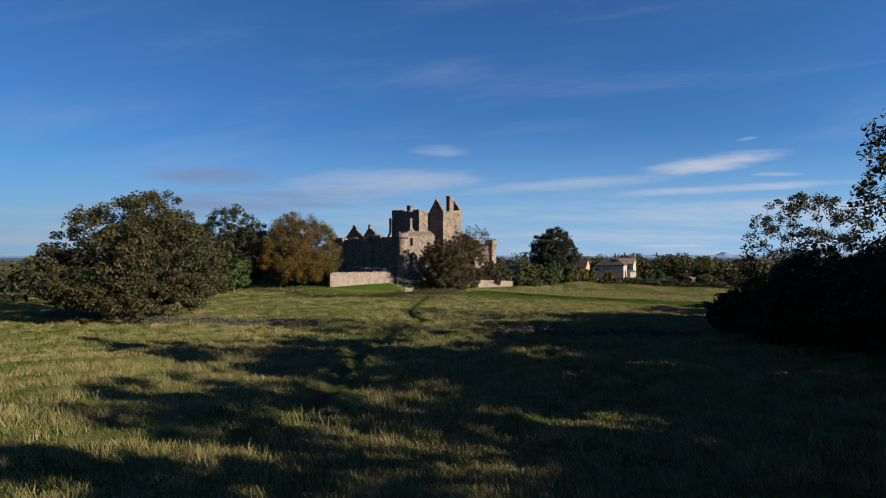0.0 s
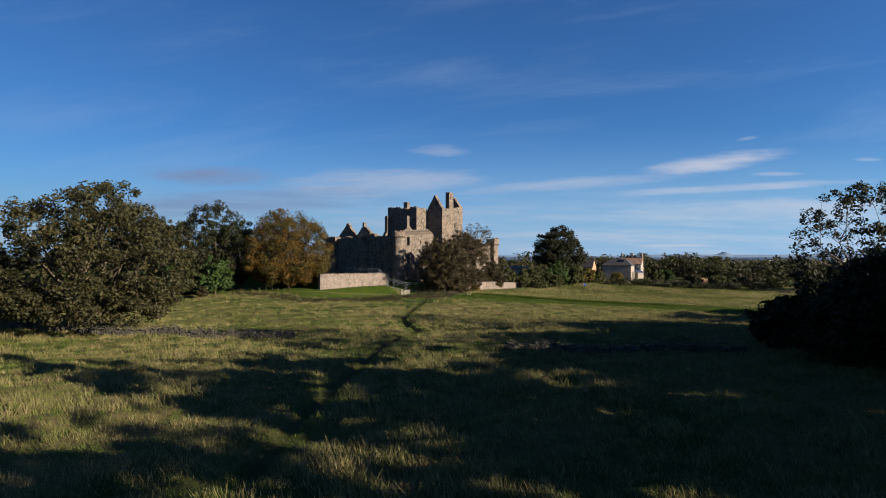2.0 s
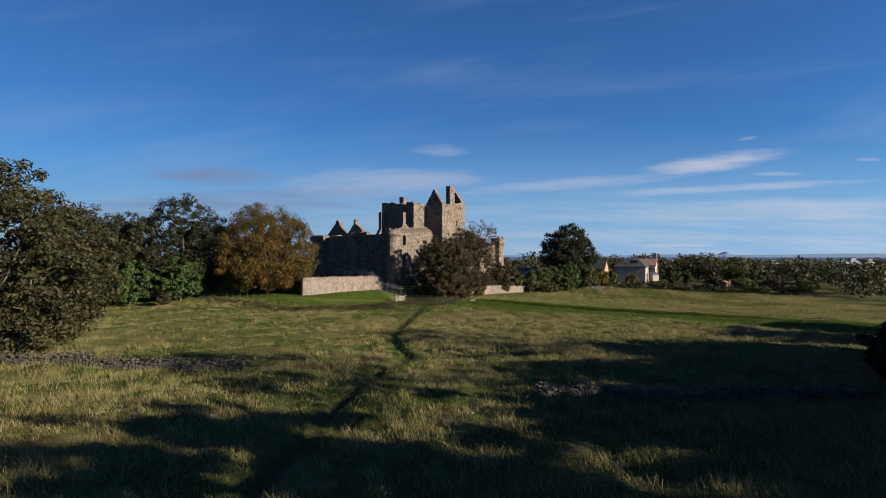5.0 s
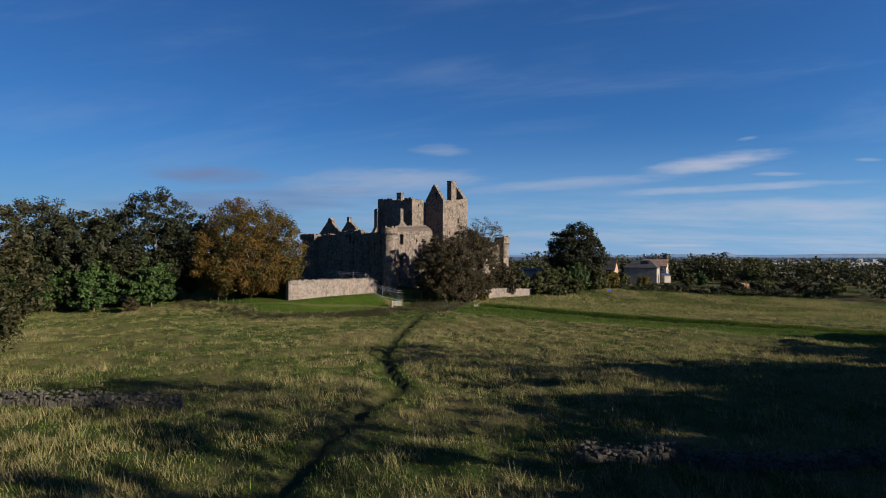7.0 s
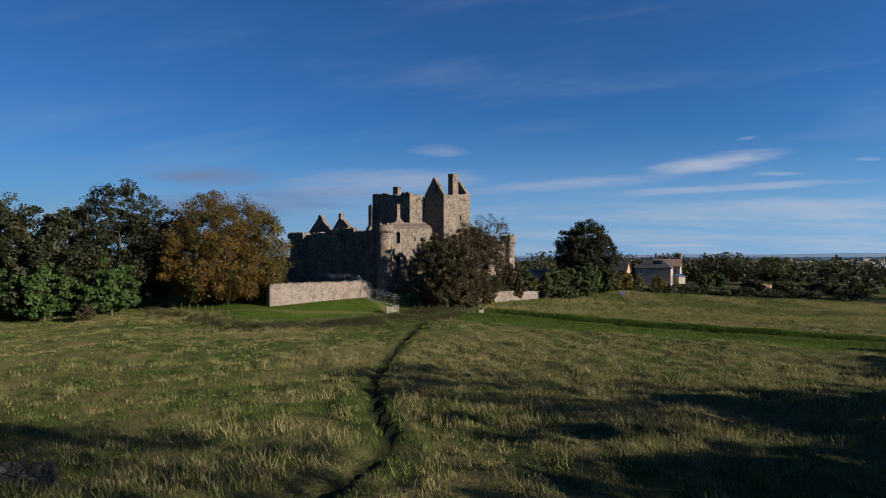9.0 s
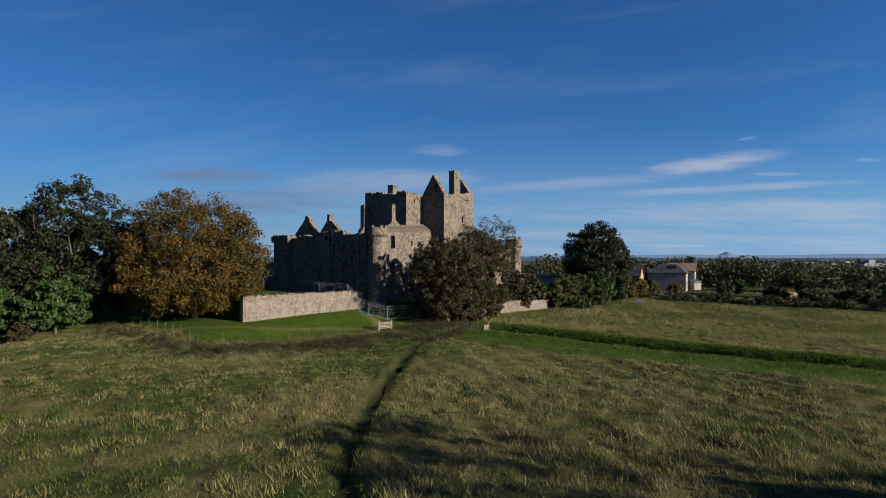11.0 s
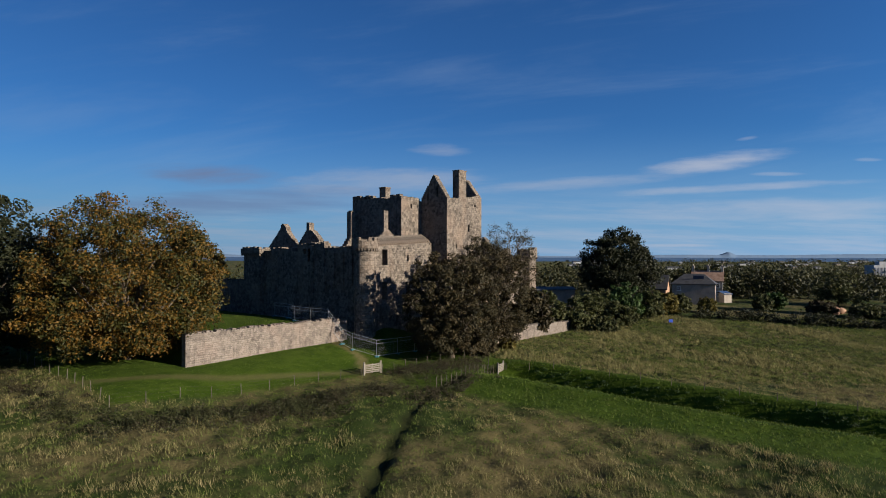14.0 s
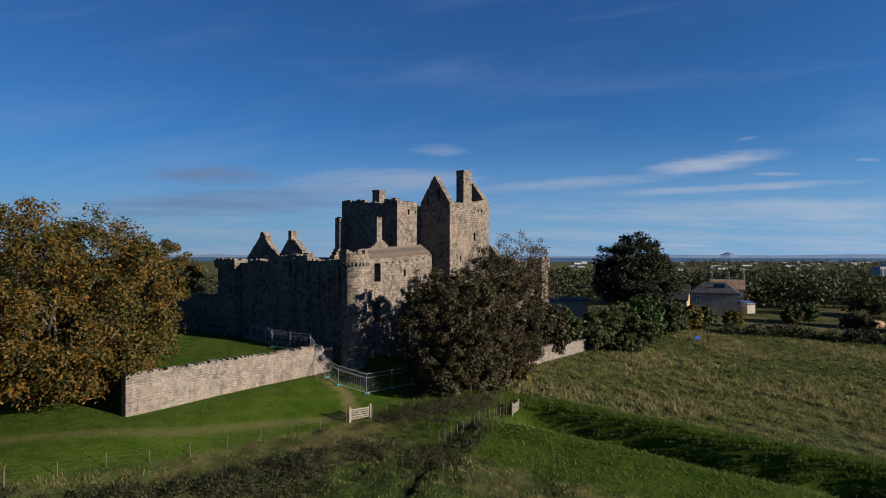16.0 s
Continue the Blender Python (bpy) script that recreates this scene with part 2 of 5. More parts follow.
LEAF_BROWN = leafage("turning_sycamore_leaves", (0.007, 0.010, 0.004), (0.042, 0.042, 0.013), (0.054, 0.037, 0.011), 0.35)
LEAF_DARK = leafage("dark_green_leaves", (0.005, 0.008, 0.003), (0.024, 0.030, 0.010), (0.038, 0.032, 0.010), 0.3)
LEAF_GREEN = leafage("fresh_green_leaves", (0.012, 0.028, 0.007), (0.050, 0.092, 0.019))
LEAF_ORANGE = leafage("autumn_orange_leaves", (0.010, 0.014, 0.003), (0.056, 0.056, 0.009), (0.205, 0.080, 0.006), 0.46)
LEAF_RUST = leafage("rusty_brown_leaves", (0.010, 0.010, 0.004), (0.048, 0.042, 0.016), (0.066, 0.040, 0.016), 0.4)
LEAF_SHRUB = leafage("mixed_scrub_leaves", (0.016, 0.023, 0.007), (0.072, 0.085, 0.024), (0.090, 0.072, 0.027), 0.35)
LEAF_BRAMBLE = leafage("bramble_leaves", (0.013, 0.012, 0.006), (0.058, 0.045, 0.021), (0.040, 0.054, 0.014), 0.65)
LEAF_YELLOW = leafage("yellowing_leaves", (0.045, 0.042, 0.009), (0.15, 0.12, 0.022))
WOODS = leafage("far_wood_leaves", (0.010, 0.014, 0.005), (0.036, 0.042, 0.014), (0.062, 0.050, 0.014), 0.45)

# ---- the lie of the land ----
def step(lo, hi, v):
    q = np.clip((np.asarray(v, float) - lo) / (hi - lo), 0, 1)
    return q * q * (3 - 2 * q)


SITE = np.array((-10.2, 150.5))        # the castle's south-west corner
EAST, NORTH = np.array((0.6, 0.8)), np.array((-0.8, 0.6))


def plan(a, b):
    """Castle plan: a along the south front, b along the west front."""
    p = SITE + a * EAST + b * NORTH
    return float(p[0]), float(p[1])


def to_plan(x, y):
    dx, dy = x - SITE[0], y - SITE[1]
    return dx * 0.6 + dy * 0.8, -dx * 0.8 + dy * 0.6


def ditch_coords(x, y):
    """Along the ditch from its head, and across it from the upper edge towards the field."""
    dx, dy = x - 4.0, y - 147.5
    return dx * 0.811 - dy * 0.585, -dx * 0.585 - dy * 0.811


def roll_noise(x, y):
    return (np.sin(x * 0.11 + 1.3) * np.cos(y * 0.09 + 0.4) * 0.22 + np.sin(x * 0.31 + y * 0.23) * 0.09 + np.cos(x * 0.53 - y * 0.41 + 2) * 0.05)


def hummocks(x, y):
    """Tussocky unevenness of the meadow and pasture, fading out on the mown grass and far away."""
    out = np.zeros(np.shape(x))
    for kx, ky, ph, am in [(2.1, 0.4, 0.3, 0.05), (-0.9, 1.9, 1.7, 0.05), (1.5, 1.6, 4.1, 0.04), (2.6, -1.5, 2.2, 0.035), (0.5, -2.9, 5.0, 0.03), (1.1, 0.7, 0.9, 0.05), (3.3, 0.9, 3.3, 0.025), (-0.6, 0.8, 2.6, 0.06)]:
        out = out + am * np.sin(kx * x + ky * y + ph + 0.7 * np.sin(0.23 * x - 0.31 * y + ph))
    return 0.85 * out * (1 - mown_mask(x, y)) * step(-60, -48, x) * (1 - step(58, 70, x)) * step(0, 10, y) * (1 - step(180, 200, y))


def terrain(x, y):
    x, y = np.asarray(x, float), np.asarray(y, float)
    z = 1.25 - 0.0075 * np.clip(y - 45, 0, 130) - 0.028 * np.clip(x, 0, 70) * step(70, 150, y)
    z = z + 0.006 * np.clip(-x - 20, 0, 80)
    a, b = to_plan(x, y)
    # rise of the lawn towards the garden wall, and the terrace behind it
    lawn = step(-9, 1.8, b) * step(-52, -21, a) * (1 - step(2, 12, a))
    z = z + 1.75 * lawn
    terrace = step(2.35, 3.1, b) * step(-23.6, -21.4, a) * (1 - step(-2.5, -1.0, a)) * (1 - step(40, 60, b))
    z = z + 1.95 * terrace + 0.2 * terrace * step(3, 14, b)
    z = z + 1.4 * step(-5.5, 0, b) * step(-3, 3, a) * (1 - step(50, 62, a)) * (1 - step(40, 60, b))
    # the ditch
    s, d = ditch_coords(x, y)
    cut = step(0.1, 2.3, d) * (1 - step(3.0, 9.5, d)) * step(-1, 11, s) * (1 - step(85, 105, s))
    z = z - 2.3 * cut * (1 + 0.10 * np.sin(s * 0.43) + 0.06 * np.sin(s * 1.3))
    z = z + 0.40 * np.exp(-((d - 10.5) / 1.7) ** 2) * step(3, 12, s) * (1 - step(85, 105, s))
    z = z + 0.35 * np.exp(-((d + 0.8) / 1.1) ** 2) * step(0, 8, s) * (1 - step(85, 105, s))
    z = z + roll_noise(x, y) * (1 - step(125, 150, y))
    z = z + hummocks(x, y)
    z = z - 0.26 * (1 - step(0.12, 0.62, trail_distance(x, y)))
    # rise at the far field and fall to the plain
    z = z + 1.6 * step(165, 215, y) * step(20, 60, x)
    z = z - 13.0 * step(255, 520, y + 0.15 * np.abs(x))
    z = z - 12.0 * step(90, 380, -x) * step(60, 200, y)
    z = z - 6.0 * step(120, 420, x)
    far = step(1200, 2000, y)
    z = z * (1 - far) - 11.6 * far
    return z


TRAIL = [(-7.4, 34), (-6.8, 45), (-6.5, 53), (-5.7, 61), (-4.5, 68), (-2.6, 75), (-4.1, 81), (-5.2, 89),
         (-5.0, 100), (-4.3, 112), (-3.4, 120), (-1.8, 128), (1.5, 137), (6, 145)]


def trail_distance(x, y):
    best = np.full(np.shape(x), 1e9)
    for (x0, y0), (x1, y1) in zip(TRAIL, TRAIL[1:]):
        q = np.clip(((x - x0) * (x1 - x0) + (y - y0) * (y1 - y0)) / ((x1 - x0) ** 2 + (y1 - y0) ** 2), 0, 1)
        best = np.minimum(best, np.hypot(x - x0 - q * (x1 - x0), y - y0 - q * (y1 - y0)))
    return best


FENCE_LINE = [(-46, 137.5), (-35, 128.5), (-27, 121.5), (-17, 130), (-8.5, 136.8), (-2.5, 142.5), (4.5, 147.5)]


def mown_mask(x, y):
    """Short grass: the castle lawn, the terrace and the banks of the ditch."""
    x, y = np.asarray(x, float), np.asarray(y, float)
    a, b = to_plan(x, y)
    front = np.interp(x, [p[0] for p in FENCE_LINE], [p[1] for p in FENCE_LINE])
    lawn = step(-0.4, 0.8, y - front) * step(-60, -50, x) * (1 - step(1.5, 4.5, x)) * (1 - step(188, 200, y))
    s, d = ditch_coords(x, y)
    bank = step(-2.2, -1.2, d) * (1 - step(16.0, 19.0, d + roll_noise(x * 3, y * 3) * 3)) * step(-2, 2, s) * (1 - step(95, 110, s))
    return np.clip(np.maximum(lawn, bank), 0, 1)


# ---- mesh helpers ----
def mesh_of(name, verts, faces, mat, smooth=False):
    me = bpy.data.meshes.new(name)
    verts = np.asarray(verts, dtype=np.float32)
    faces = np.asarray(faces, dtype=np.int32)
    k = faces.shape[1]
    me.vertices.add(len(verts))
    me.vertices.foreach_set("co", verts.ravel())
    me.loops.add(faces.size)
    me.loops.foreach_set("vertex_index", faces.ravel())
    me.polygons.add(len(faces))
    me.polygons.foreach_set("loop_start", np.arange(0, faces.size, k, dtype=np.int32))
    me.polygons.foreach_set("use_smooth", np.full(len(faces), smooth))
    me.update(calc_edges=True)
    me.materials.append(mat)
    return me


def part(name, data, mat=None, parent=None, label=""):
    """Links a bmesh or a mesh as one object under a thing or a part."""
    if isinstance(data, bmesh.types.BMesh):
        me = bpy.data.meshes.new(name)
        data.to_mesh(me)
        data.free()
        me.materials.append(mat)
        data = me
    ob = new(name, data)
    ob.parent = parent
    return tagged(ob, label)


def thing(name, x, y, z, label, category, group="", rz=0.0, kind=""):
    ob = new(name)
    ob.matrix_world = pose(x, y, z, 0, 0, rz)
    ob.empty_display_size = 0.2
    return tagged(ob, label, category, group, kind)


def box(bm, c, size, m=None, bev=0.0):
    """A box with its centre at c, turned by m."""
    r = bmesh.ops.create_cube(bm, size=1.0)
    vs = r["verts"]
    bmesh.ops.scale(bm, verts=vs, vec=size)
    if bev:
        es = list({e for v in vs for e in v.link_edges})
        vs = list({v for f in bmesh.ops.bevel(bm, geom=es, offset=bev, segments=1, affect="EDGES")["faces"] for v in f.verts} | {v for v in vs if v.is_valid})
    mm = Matrix.Translation(c) @ (m or Matrix())
    bmesh.ops.transform(bm, matrix=mm, verts=vs)


def rod(bm, p, q, r0, r1=None, n=6):
    """A tapered round bar from p to q."""
    p, q = Vector(p), Vector(q)
    d = q - p
    r = bmesh.ops.create_cone(bm, cap_ends=True, segments=n, radius1=r0, radius2=r0 if r1 is None else r1, depth=d.length)
    bmesh.ops.transform(bm, matrix=Matrix.Translation((p + q) / 2) @ d.to_track_quat("Z", "Y").to_matrix().to_4x4(), verts=r["verts"])


def rng(seed):
    return np.random.default_rng(seed)


# ---- ground: one sheet to the horizon ----
def stretch(fine_lo, fine_hi, stepsize, lo, hi):
    core = list(np.arange(fine_lo, fine_hi + stepsize * 0.5, stepsize))
    left, right, d = [], [], stepsize
    v = fine_lo
    while v > lo:
        d *= 1.22
        v -= d
        left.append(max(v, lo))
    v, d = fine_hi, stepsize
    while v < hi:
        d *= 1.22
        v += d
        right.append(min(v, hi))
    return np.array(left[::-1] + core + right)


def ground_material():
    m, t, b = material("meadow_ground", 0.97, 0.08)
    co = coords(t)
    at = t.nodes.new("ShaderNodeAttribute")
    at.attribute_name = "mown"
    tr = t.nodes.new("ShaderNodeAttribute")
    tr.attribute_name = "trodden"
    broad, mid, small = noise_node(t, co, 0.07, 4), noise_node(t, co, 0.55, 5, 0.6), noise_node(t, co, 5.0, 4, 0.7)
    dry = ramp_node(t, math_node(t, "ADD", math_node(t, "MULTIPLY", broad, 0.6), math_node(t, "MULTIPLY", mid, 0.4)), 0.42, 0.60)
    meadow = mix_node(t, dry, (0.032, 0.050, 0.011), (0.120, 0.100, 0.044))
    meadow = mix_node(t, math_node(t, "MULTIPLY", ramp_node(t, small, 0.45, 0.75), 0.55), meadow, (0.024, 0.028, 0.010))
    lawn = mix_node(t, ramp_node(t, mid, 0.35, 0.65), (0.030, 0.056, 0.004), (0.050, 0.080, 0.008))
    lawn = mix_node(t, math_node(t, "MULTIPLY", ramp_node(t, small, 0.4, 0.8), 0.5), lawn, (0.020, 0.040, 0.005))
    earth = mix_node(t, small, (0.012, 0.016, 0.005), (0.028, 0.034, 0.010))
    col = mix_node(t, at.outputs["Fac"], meadow, lawn)
    col = mix_node(t, tr.outputs["Fac"], col, earth)
    wo = t.nodes.new("ShaderNodeAttribute")
    wo.attribute_name = "worn"
    col = mix_node(t, wo.outputs["Fac"], col, mix_node(t, small, (0.085, 0.078, 0.030), (0.16, 0.135, 0.062)))
    link(t, col, b.inputs["Base Color"])
    bump(t, b, math_node(t, "ADD", mid, math_node(t, "MULTIPLY", small, 0.5)), 1.0, 0.25)
    return m


gx, gy = stretch(-62, 72, 0.55, -4800, 4800), stretch(-10, 205, 0.55, -600, 4850)
GX, GY = np.meshgrid(gx, gy)
GZ = terrain(GX, GY)
nx, ny = len(gx), len(gy)
idx = np.arange(nx * ny).reshape(ny, nx)
gf = np.stack([idx[:-1, :-1], idx[:-1, 1:], idx[1:, 1:], idx[1:, :-1]], -1).reshape(-1, 4)
me = mesh_of("ground", np.stack([GX, GY, GZ], -1).reshape(-1, 3), gf, ground_material(), True)
me.attributes.new("mown", "FLOAT", "POINT").data.foreach_set("value", mown_mask(GX, GY).ravel().astype(np.float32))
td = trail_distance(GX, GY)
lawn_path = np.abs(np.interp(GX, [-45, -32, -21.7, -9.5], [125.5, 127.5, 130.7, 138]) - GY) + (GX > -9) * 9
dirt_path = np.abs(np.interp(GY, [136.5, 140, 143.5, 147.5], [-9.0, -9.5, -10.4, -14.2]) - GX) + (GY < 136) * 9 + (GY > 148.5) * 9
trod = (1 - step(0.28, 0.70, td)) * (0.55 + 0.45 * step(58, 75, GY))
me.attributes.new("trodden", "FLOAT", "POINT").data.foreach_set("value", trod.ravel().astype(np.float32))
worn = np.maximum(0.5 * (1 - step(0.4, 1.1, lawn_path)), 0.9 * (1 - step(0.4, 0.9, dirt_path)))
me.attributes.new("worn", "FLOAT", "POINT").data.foreach_set("value", worn.ravel().astype(np.float32))
tagged(new("ground", me), "rough meadow and mown lawn on gently falling ground", "ground", kind="structure")

# ---- sea and far shore ----
def sea_material():
    m, t, b = material("sea", 0.5, 0.3)
    co = coords(t)
    link(t, mix_node(t, ramp_node(t, noise_node(t, co, 0.002, 4), 0.35, 0.65), (0.045, 0.085, 0.15), (0.065, 0.11, 0.18)), b.inputs["Base Color"])
    return m


bm = bmesh.new()
for x0, y0, x1, y1 in [(-4790, 2100, 4790, 4840)]:
    bmesh.ops.create_grid(bm, x_segments=8, y_segments=8, size=0.5, matrix=Matrix.Translation(((x0 + x1) / 2, (y0 + y1) / 2, -11.2)) @ Matrix.Diagonal((x1 - x0, y1 - y0, 1, 1)))
tagged(part("water", bm, sea_material()), "blue open firth far off on the horizon", "sea", kind="structure")


def ridge(name, y, x0, x1, top, base, mat, seed, label):
    """A far range of low hills, with front, crest and back."""
    r = rng(seed)
    xs = np.linspace(x0, x1, 420)
    h = np.array([top(x) for x in xs]) + r.normal(0, 0.5, 420)
    vs, fs = [], []
    for x, z in zip(xs, h):
        vs += [(x, y, base), (x, y + 8, z), (x, y + 60, z), (x, y + 80, base)]
    for i in range(419):
        for k in range(3):
            fs.append((i * 4 + k, i * 4 + 4 + k, i * 4 + 5 + k, i * 4 + 1 + k))
    tagged(new(name, mesh_of(name, vs, fs, mat, True)), label, "hills", kind="structure")


# the blue of distance haze is put into the hills' base colour
HAZE = mottled("haze_tinted_hills", (0.10, 0.15, 0.235), (0.12, 0.17, 0.25), 0.004, 1.0, 8, 0.0, 0.0, spec=0.0)
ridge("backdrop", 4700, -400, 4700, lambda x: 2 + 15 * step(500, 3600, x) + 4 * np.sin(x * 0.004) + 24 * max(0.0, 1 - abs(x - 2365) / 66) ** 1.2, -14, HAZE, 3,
      "low hills with one steep cone on the horizon, tinted haze blue")
ridge("backdrop", 4650, -4700, -1500, lambda x: 4 + 8 * math.exp(-((x + 1850) / 160) ** 2), -14, HAZE, 4, "faint far shore across the sea, tinted haze blue")

# ---- castle ----
castle = thing("ruined_castle", *plan(0, 0), 0.0, "roofless grey-brown stone castle ruin with tower house and curtain walls", "castle")
castle.matrix_world = Matrix(((0.6, -0.8, 0, SITE[0]), (0.8, 0.6, 0, SITE[1]), (0, 0, 1, 0), (0, 0, 0, 1)))


def columns(s0, s1, z0, top, thick, along, off, holes=(), pitch=0.42, seed=0, ragged=0.10):
    """A standing wall of narrow upright courses with an uneven head and real openings.
    along 'a' or 'b' in the castle plan; off: the outer face; thick: signed, inwards; top: height along the wall."""
    r = rng(seed)
    cuts = sorted(set([s0, s1] + [h for hole in holes for h in hole[:2] if s0 < h < s1]))
    edges = []
    for p, q in zip(cuts, cuts[1:]):
        n = max(1, round((q - p) / pitch))
        edges += [p + (q - p) * i / n for i in range(n)]
    edges.append(s1)
    bm = bmesh.new()
    for p, q in zip(edges, edges[1:]):
        c = (p + q) / 2
        z1 = top(c) + r.uniform(-ragged, ragged)
        spans = [(z0, z1)]
        for h0, h1, b0, b1 in holes:
            if h0 <= c <= h1:
                spans = [x for lo, hi in spans for x in ((lo, min(hi, b0)), (max(lo, b1), hi)) if x[1] - x[0] > 0.02]
        levels = sorted({v for hole in holes for v in hole[2:]})
        for lo, hi in [(p0, p1) for a0, a1 in spans for p0, p1 in zip([a0] + [v for v in levels if a0 < v < a1], [v for v in levels if a0 < v < a1] + [a1])]:
            lo2, hi2 = min(off, off + thick), max(off, off + thick)
            if along == "a":
                box(bm, (c, (lo2 + hi2) / 2, (lo + hi) / 2), (q - p, hi2 - lo2, hi - lo))
            else:
                box(bm, ((lo2 + hi2) / 2, c, (lo + hi) / 2), (hi2 - lo2, q - p, hi - lo))
    bmesh.ops.remove_doubles(bm, verts=bm.verts, dist=0.002)
    return bm


def wall_part(name, *args, label="", **kw):
    return part(name, columns(*args, **kw), STONE, castle, label)


def flat(z):
    return lambda s: z


def peak(c, zc, half, zb):
    return lambda s: max(zb, zc - (zc - zb) * abs(s - c) / half)


# tower house, main block
wall_part("tower_wall", 2.5, 12.6, 1, lambda s: 21.9 + 0.35 * (s > 11.2) - 0.25 * (5 < s < 6.2), 1.6, "b", 9.0, [(4.4, 4.8, 14.6, 16.0)], seed=1)
wall_part("tower_wall", 10.6, 13.7, 1, lambda s: 21.9 - 0.35 * (s > 13.2), 1.6, "a", 2.5, [(11.1, 11.45, 20.2, 20.9), (12.6, 12.8, 20.3, 20.8)], seed=2)
wall_part("tower_wall", 10.6, 25.0, 1, flat(21.7), -1.6, "a", 12.6, seed=3)
wall_part("tower_wall", 2.5, 12.6, 1, flat(21.7), -1.6, "b", 25.0, seed=4)
wall_part("tower_wall", 23.1, 25.0, 1, flat(21.9), 1.6, "a", 2.5, seed=5)
# the parapet blocks on the wall head
for i, (b, h) in enumerate([(3.2, 0.3), (4.4, 0.25), (8.6, 0.35), (9.5, 0.5), (10.4, 0.3), (11.4, 0.55), (12.1, 0.5)]):
    bm = bmesh.new()
    box(bm, (9.4, b, 21.9 + h / 2), (0.7, 0.8, h * 0.6 + 0.2), None, 0.05)
    part("parapet_stone", bm, STONE, castle)
bm = bmesh.new()
box(bm, (10.7, 7.3, 22.3), (1.1, 1.35, 2.4), None, 0.05)
box(bm, (10.7, 7.3, 23.55), (1.22, 1.45, 0.16), None, 0.03)
part("chimney", bm, STONE, castle, "square stone chimney")
# the vaulted roof slabs behind the wall head
bm = bmesh.new()
box(bm, (17, 7.5, 20.4), (14.2, 8.6, 0.5))
part("roof_slab", bm, STONE, castle, "weathered stone roof")

# the jamb
wall_part("tower_wall", -2.35, 2.5, 1, peak(0.15, 25.4, 2.55, 21.6), 1.0, "b", 13.7,
          [(-0.75, -0.35, 22.0, 23.6), (1.1, 1.4, 21.4, 22.6)], pitch=0.2, seed=6, ragged=0.05, label="crow-stepped gable with two slit windows")
wall_part("tower_wall", 14.7, 22.05, 1, lambda s: 21.6 + 0.13 * (s - 14.0), 1.1, "a", -2.35,
          [(19.2, 19.65, 16.9, 18.0), (20.2, 20.6, 20.9, 21.2), (20.9, 21.4, 20.9, 21.2), (16.0, 16.25, 14.2, 14.9)], seed=7)
wall_part("tower_wall", -2.35, 2.5, 1, peak(0.1, 25.6, 2.5, 22.3), -1.0, "b", 23.05, pitch=0.2, seed=8, ragged=0.05, label="crow-stepped gable")
bm = bmesh.new()
box(bm, (17.8, -1.72, 23.9), (1.95, 1.24, 4.5), None, 0.05)
box(bm, (17.8, -1.72, 26.2), (2.05, 1.34, 0.16), None, 0.03)
part("chimney", bm, STONE, castle, "tall stone chimney stack")
bm = bmesh.new()
box(bm, (15.3, 1.3, 24.2), (0.8, 0.7, 1.6))
part("chimney", bm, STONE, castle, "stump of a stone chimney")
bm = bmesh.new()
box(bm, (18.4, 0.3, 20.6), (7.4, 4.2, 0.4))
part("roof_slab", bm, STONE, castle, "stone floor of the roofless cap")

# south-west block
HOLES = [(2.3, 3.35, 11.9, 14.0), (2.3, 3.35, 7.2, 9.6), (7.4, 7.8, 12.4, 13.2), (7.2, 7.9, 7.4, 8.8)] + [(1.9 + 1.15 * k, 2.1 + 1.15 * k, 13.75 + 0.07 * k, 14.0 + 0.07 * k) for k in (2, 3, 4, 5, 6, 7, 8)]
wall_part("block_wall", 0.7, 13.0, 0.5, lambda s: 14.55 + 0.06 * s - 0.9 * max(0, s - 12.2), 1.3, "a", 0.0, HOLES, seed=9, ragged=0.16, label="sunlit stone front with dark window openings")
wall_part("block_wall", 1.3, 2.5, 0.5, flat(14.9), -1.2, "b", 13.0, seed=10)
wall_part("block_wall", 1.5, 9.0, 6, flat(14.4), 1.0, "a", 6.0, seed=11)
def small_stone(name, size):
    bm = bmesh.new()
    box(bm, (0, 0, 0), size, None, 0.03)
    me = bpy.data.meshes.new(name)
    bm.to_mesh(me)
    bm.free()
    me.materials.append(STONE)
    return me


CORBEL = small_stone("corbel", (0.24, 0.32, 0.3))


def corbel(a, b, z):
    part("corbel", CORBEL, None, castle).location = (a, b, z)


# weathered stone slabs slope back from the wall head
r = rng(3)
SLAB = small_stone("wallhead_slab", (0.46, 1.9, 0.35))
for i in range(26):
    a0 = 1.2 + i * 0.45
    part("wallhead_slab", SLAB, None, castle).matrix_basis = pose(a0 + 0.225, 0.75, 14.95 + 0.06 * a0 + r.uniform(-0.03, 0.03) - 0.9 * max(0, a0 - 12.0), math.degrees(0.55), 0, r.uniform(-2, 2))
# dark rooms behind the windows
bm = bmesh.new()
box(bm, (7.0, 3.0, 13.6), (11.8, 3.0, 0.4))
box(bm, (7.0, 4.2, 9.0), (11.8, 0.4, 9.4))
part("inner_wall", bm, STONE, castle)
# ruined gable with a slender pier on the block's head
wall_part("gable", 3.2, 9.4, 14.6, lambda s: 15.0 + (0.55 * (s - 3.2) if s < 5.9 else (4.6 if s < 6.75 else max(0.0, 2.0 - 0.75 * (s - 6.75)))), 0.9, "a", 3.0, pitch=0.3, seed=12, label="broken gable with a slender standing pier")
wall_part("gable", 6.3, 9.0, 11, lambda s: 14.1 + (1.6 * (s - 6.3) if s < 7.6 else 5.9), 0.9, "a", 11.4, pitch=0.3, seed=13, label="half gable leaning against the tower")


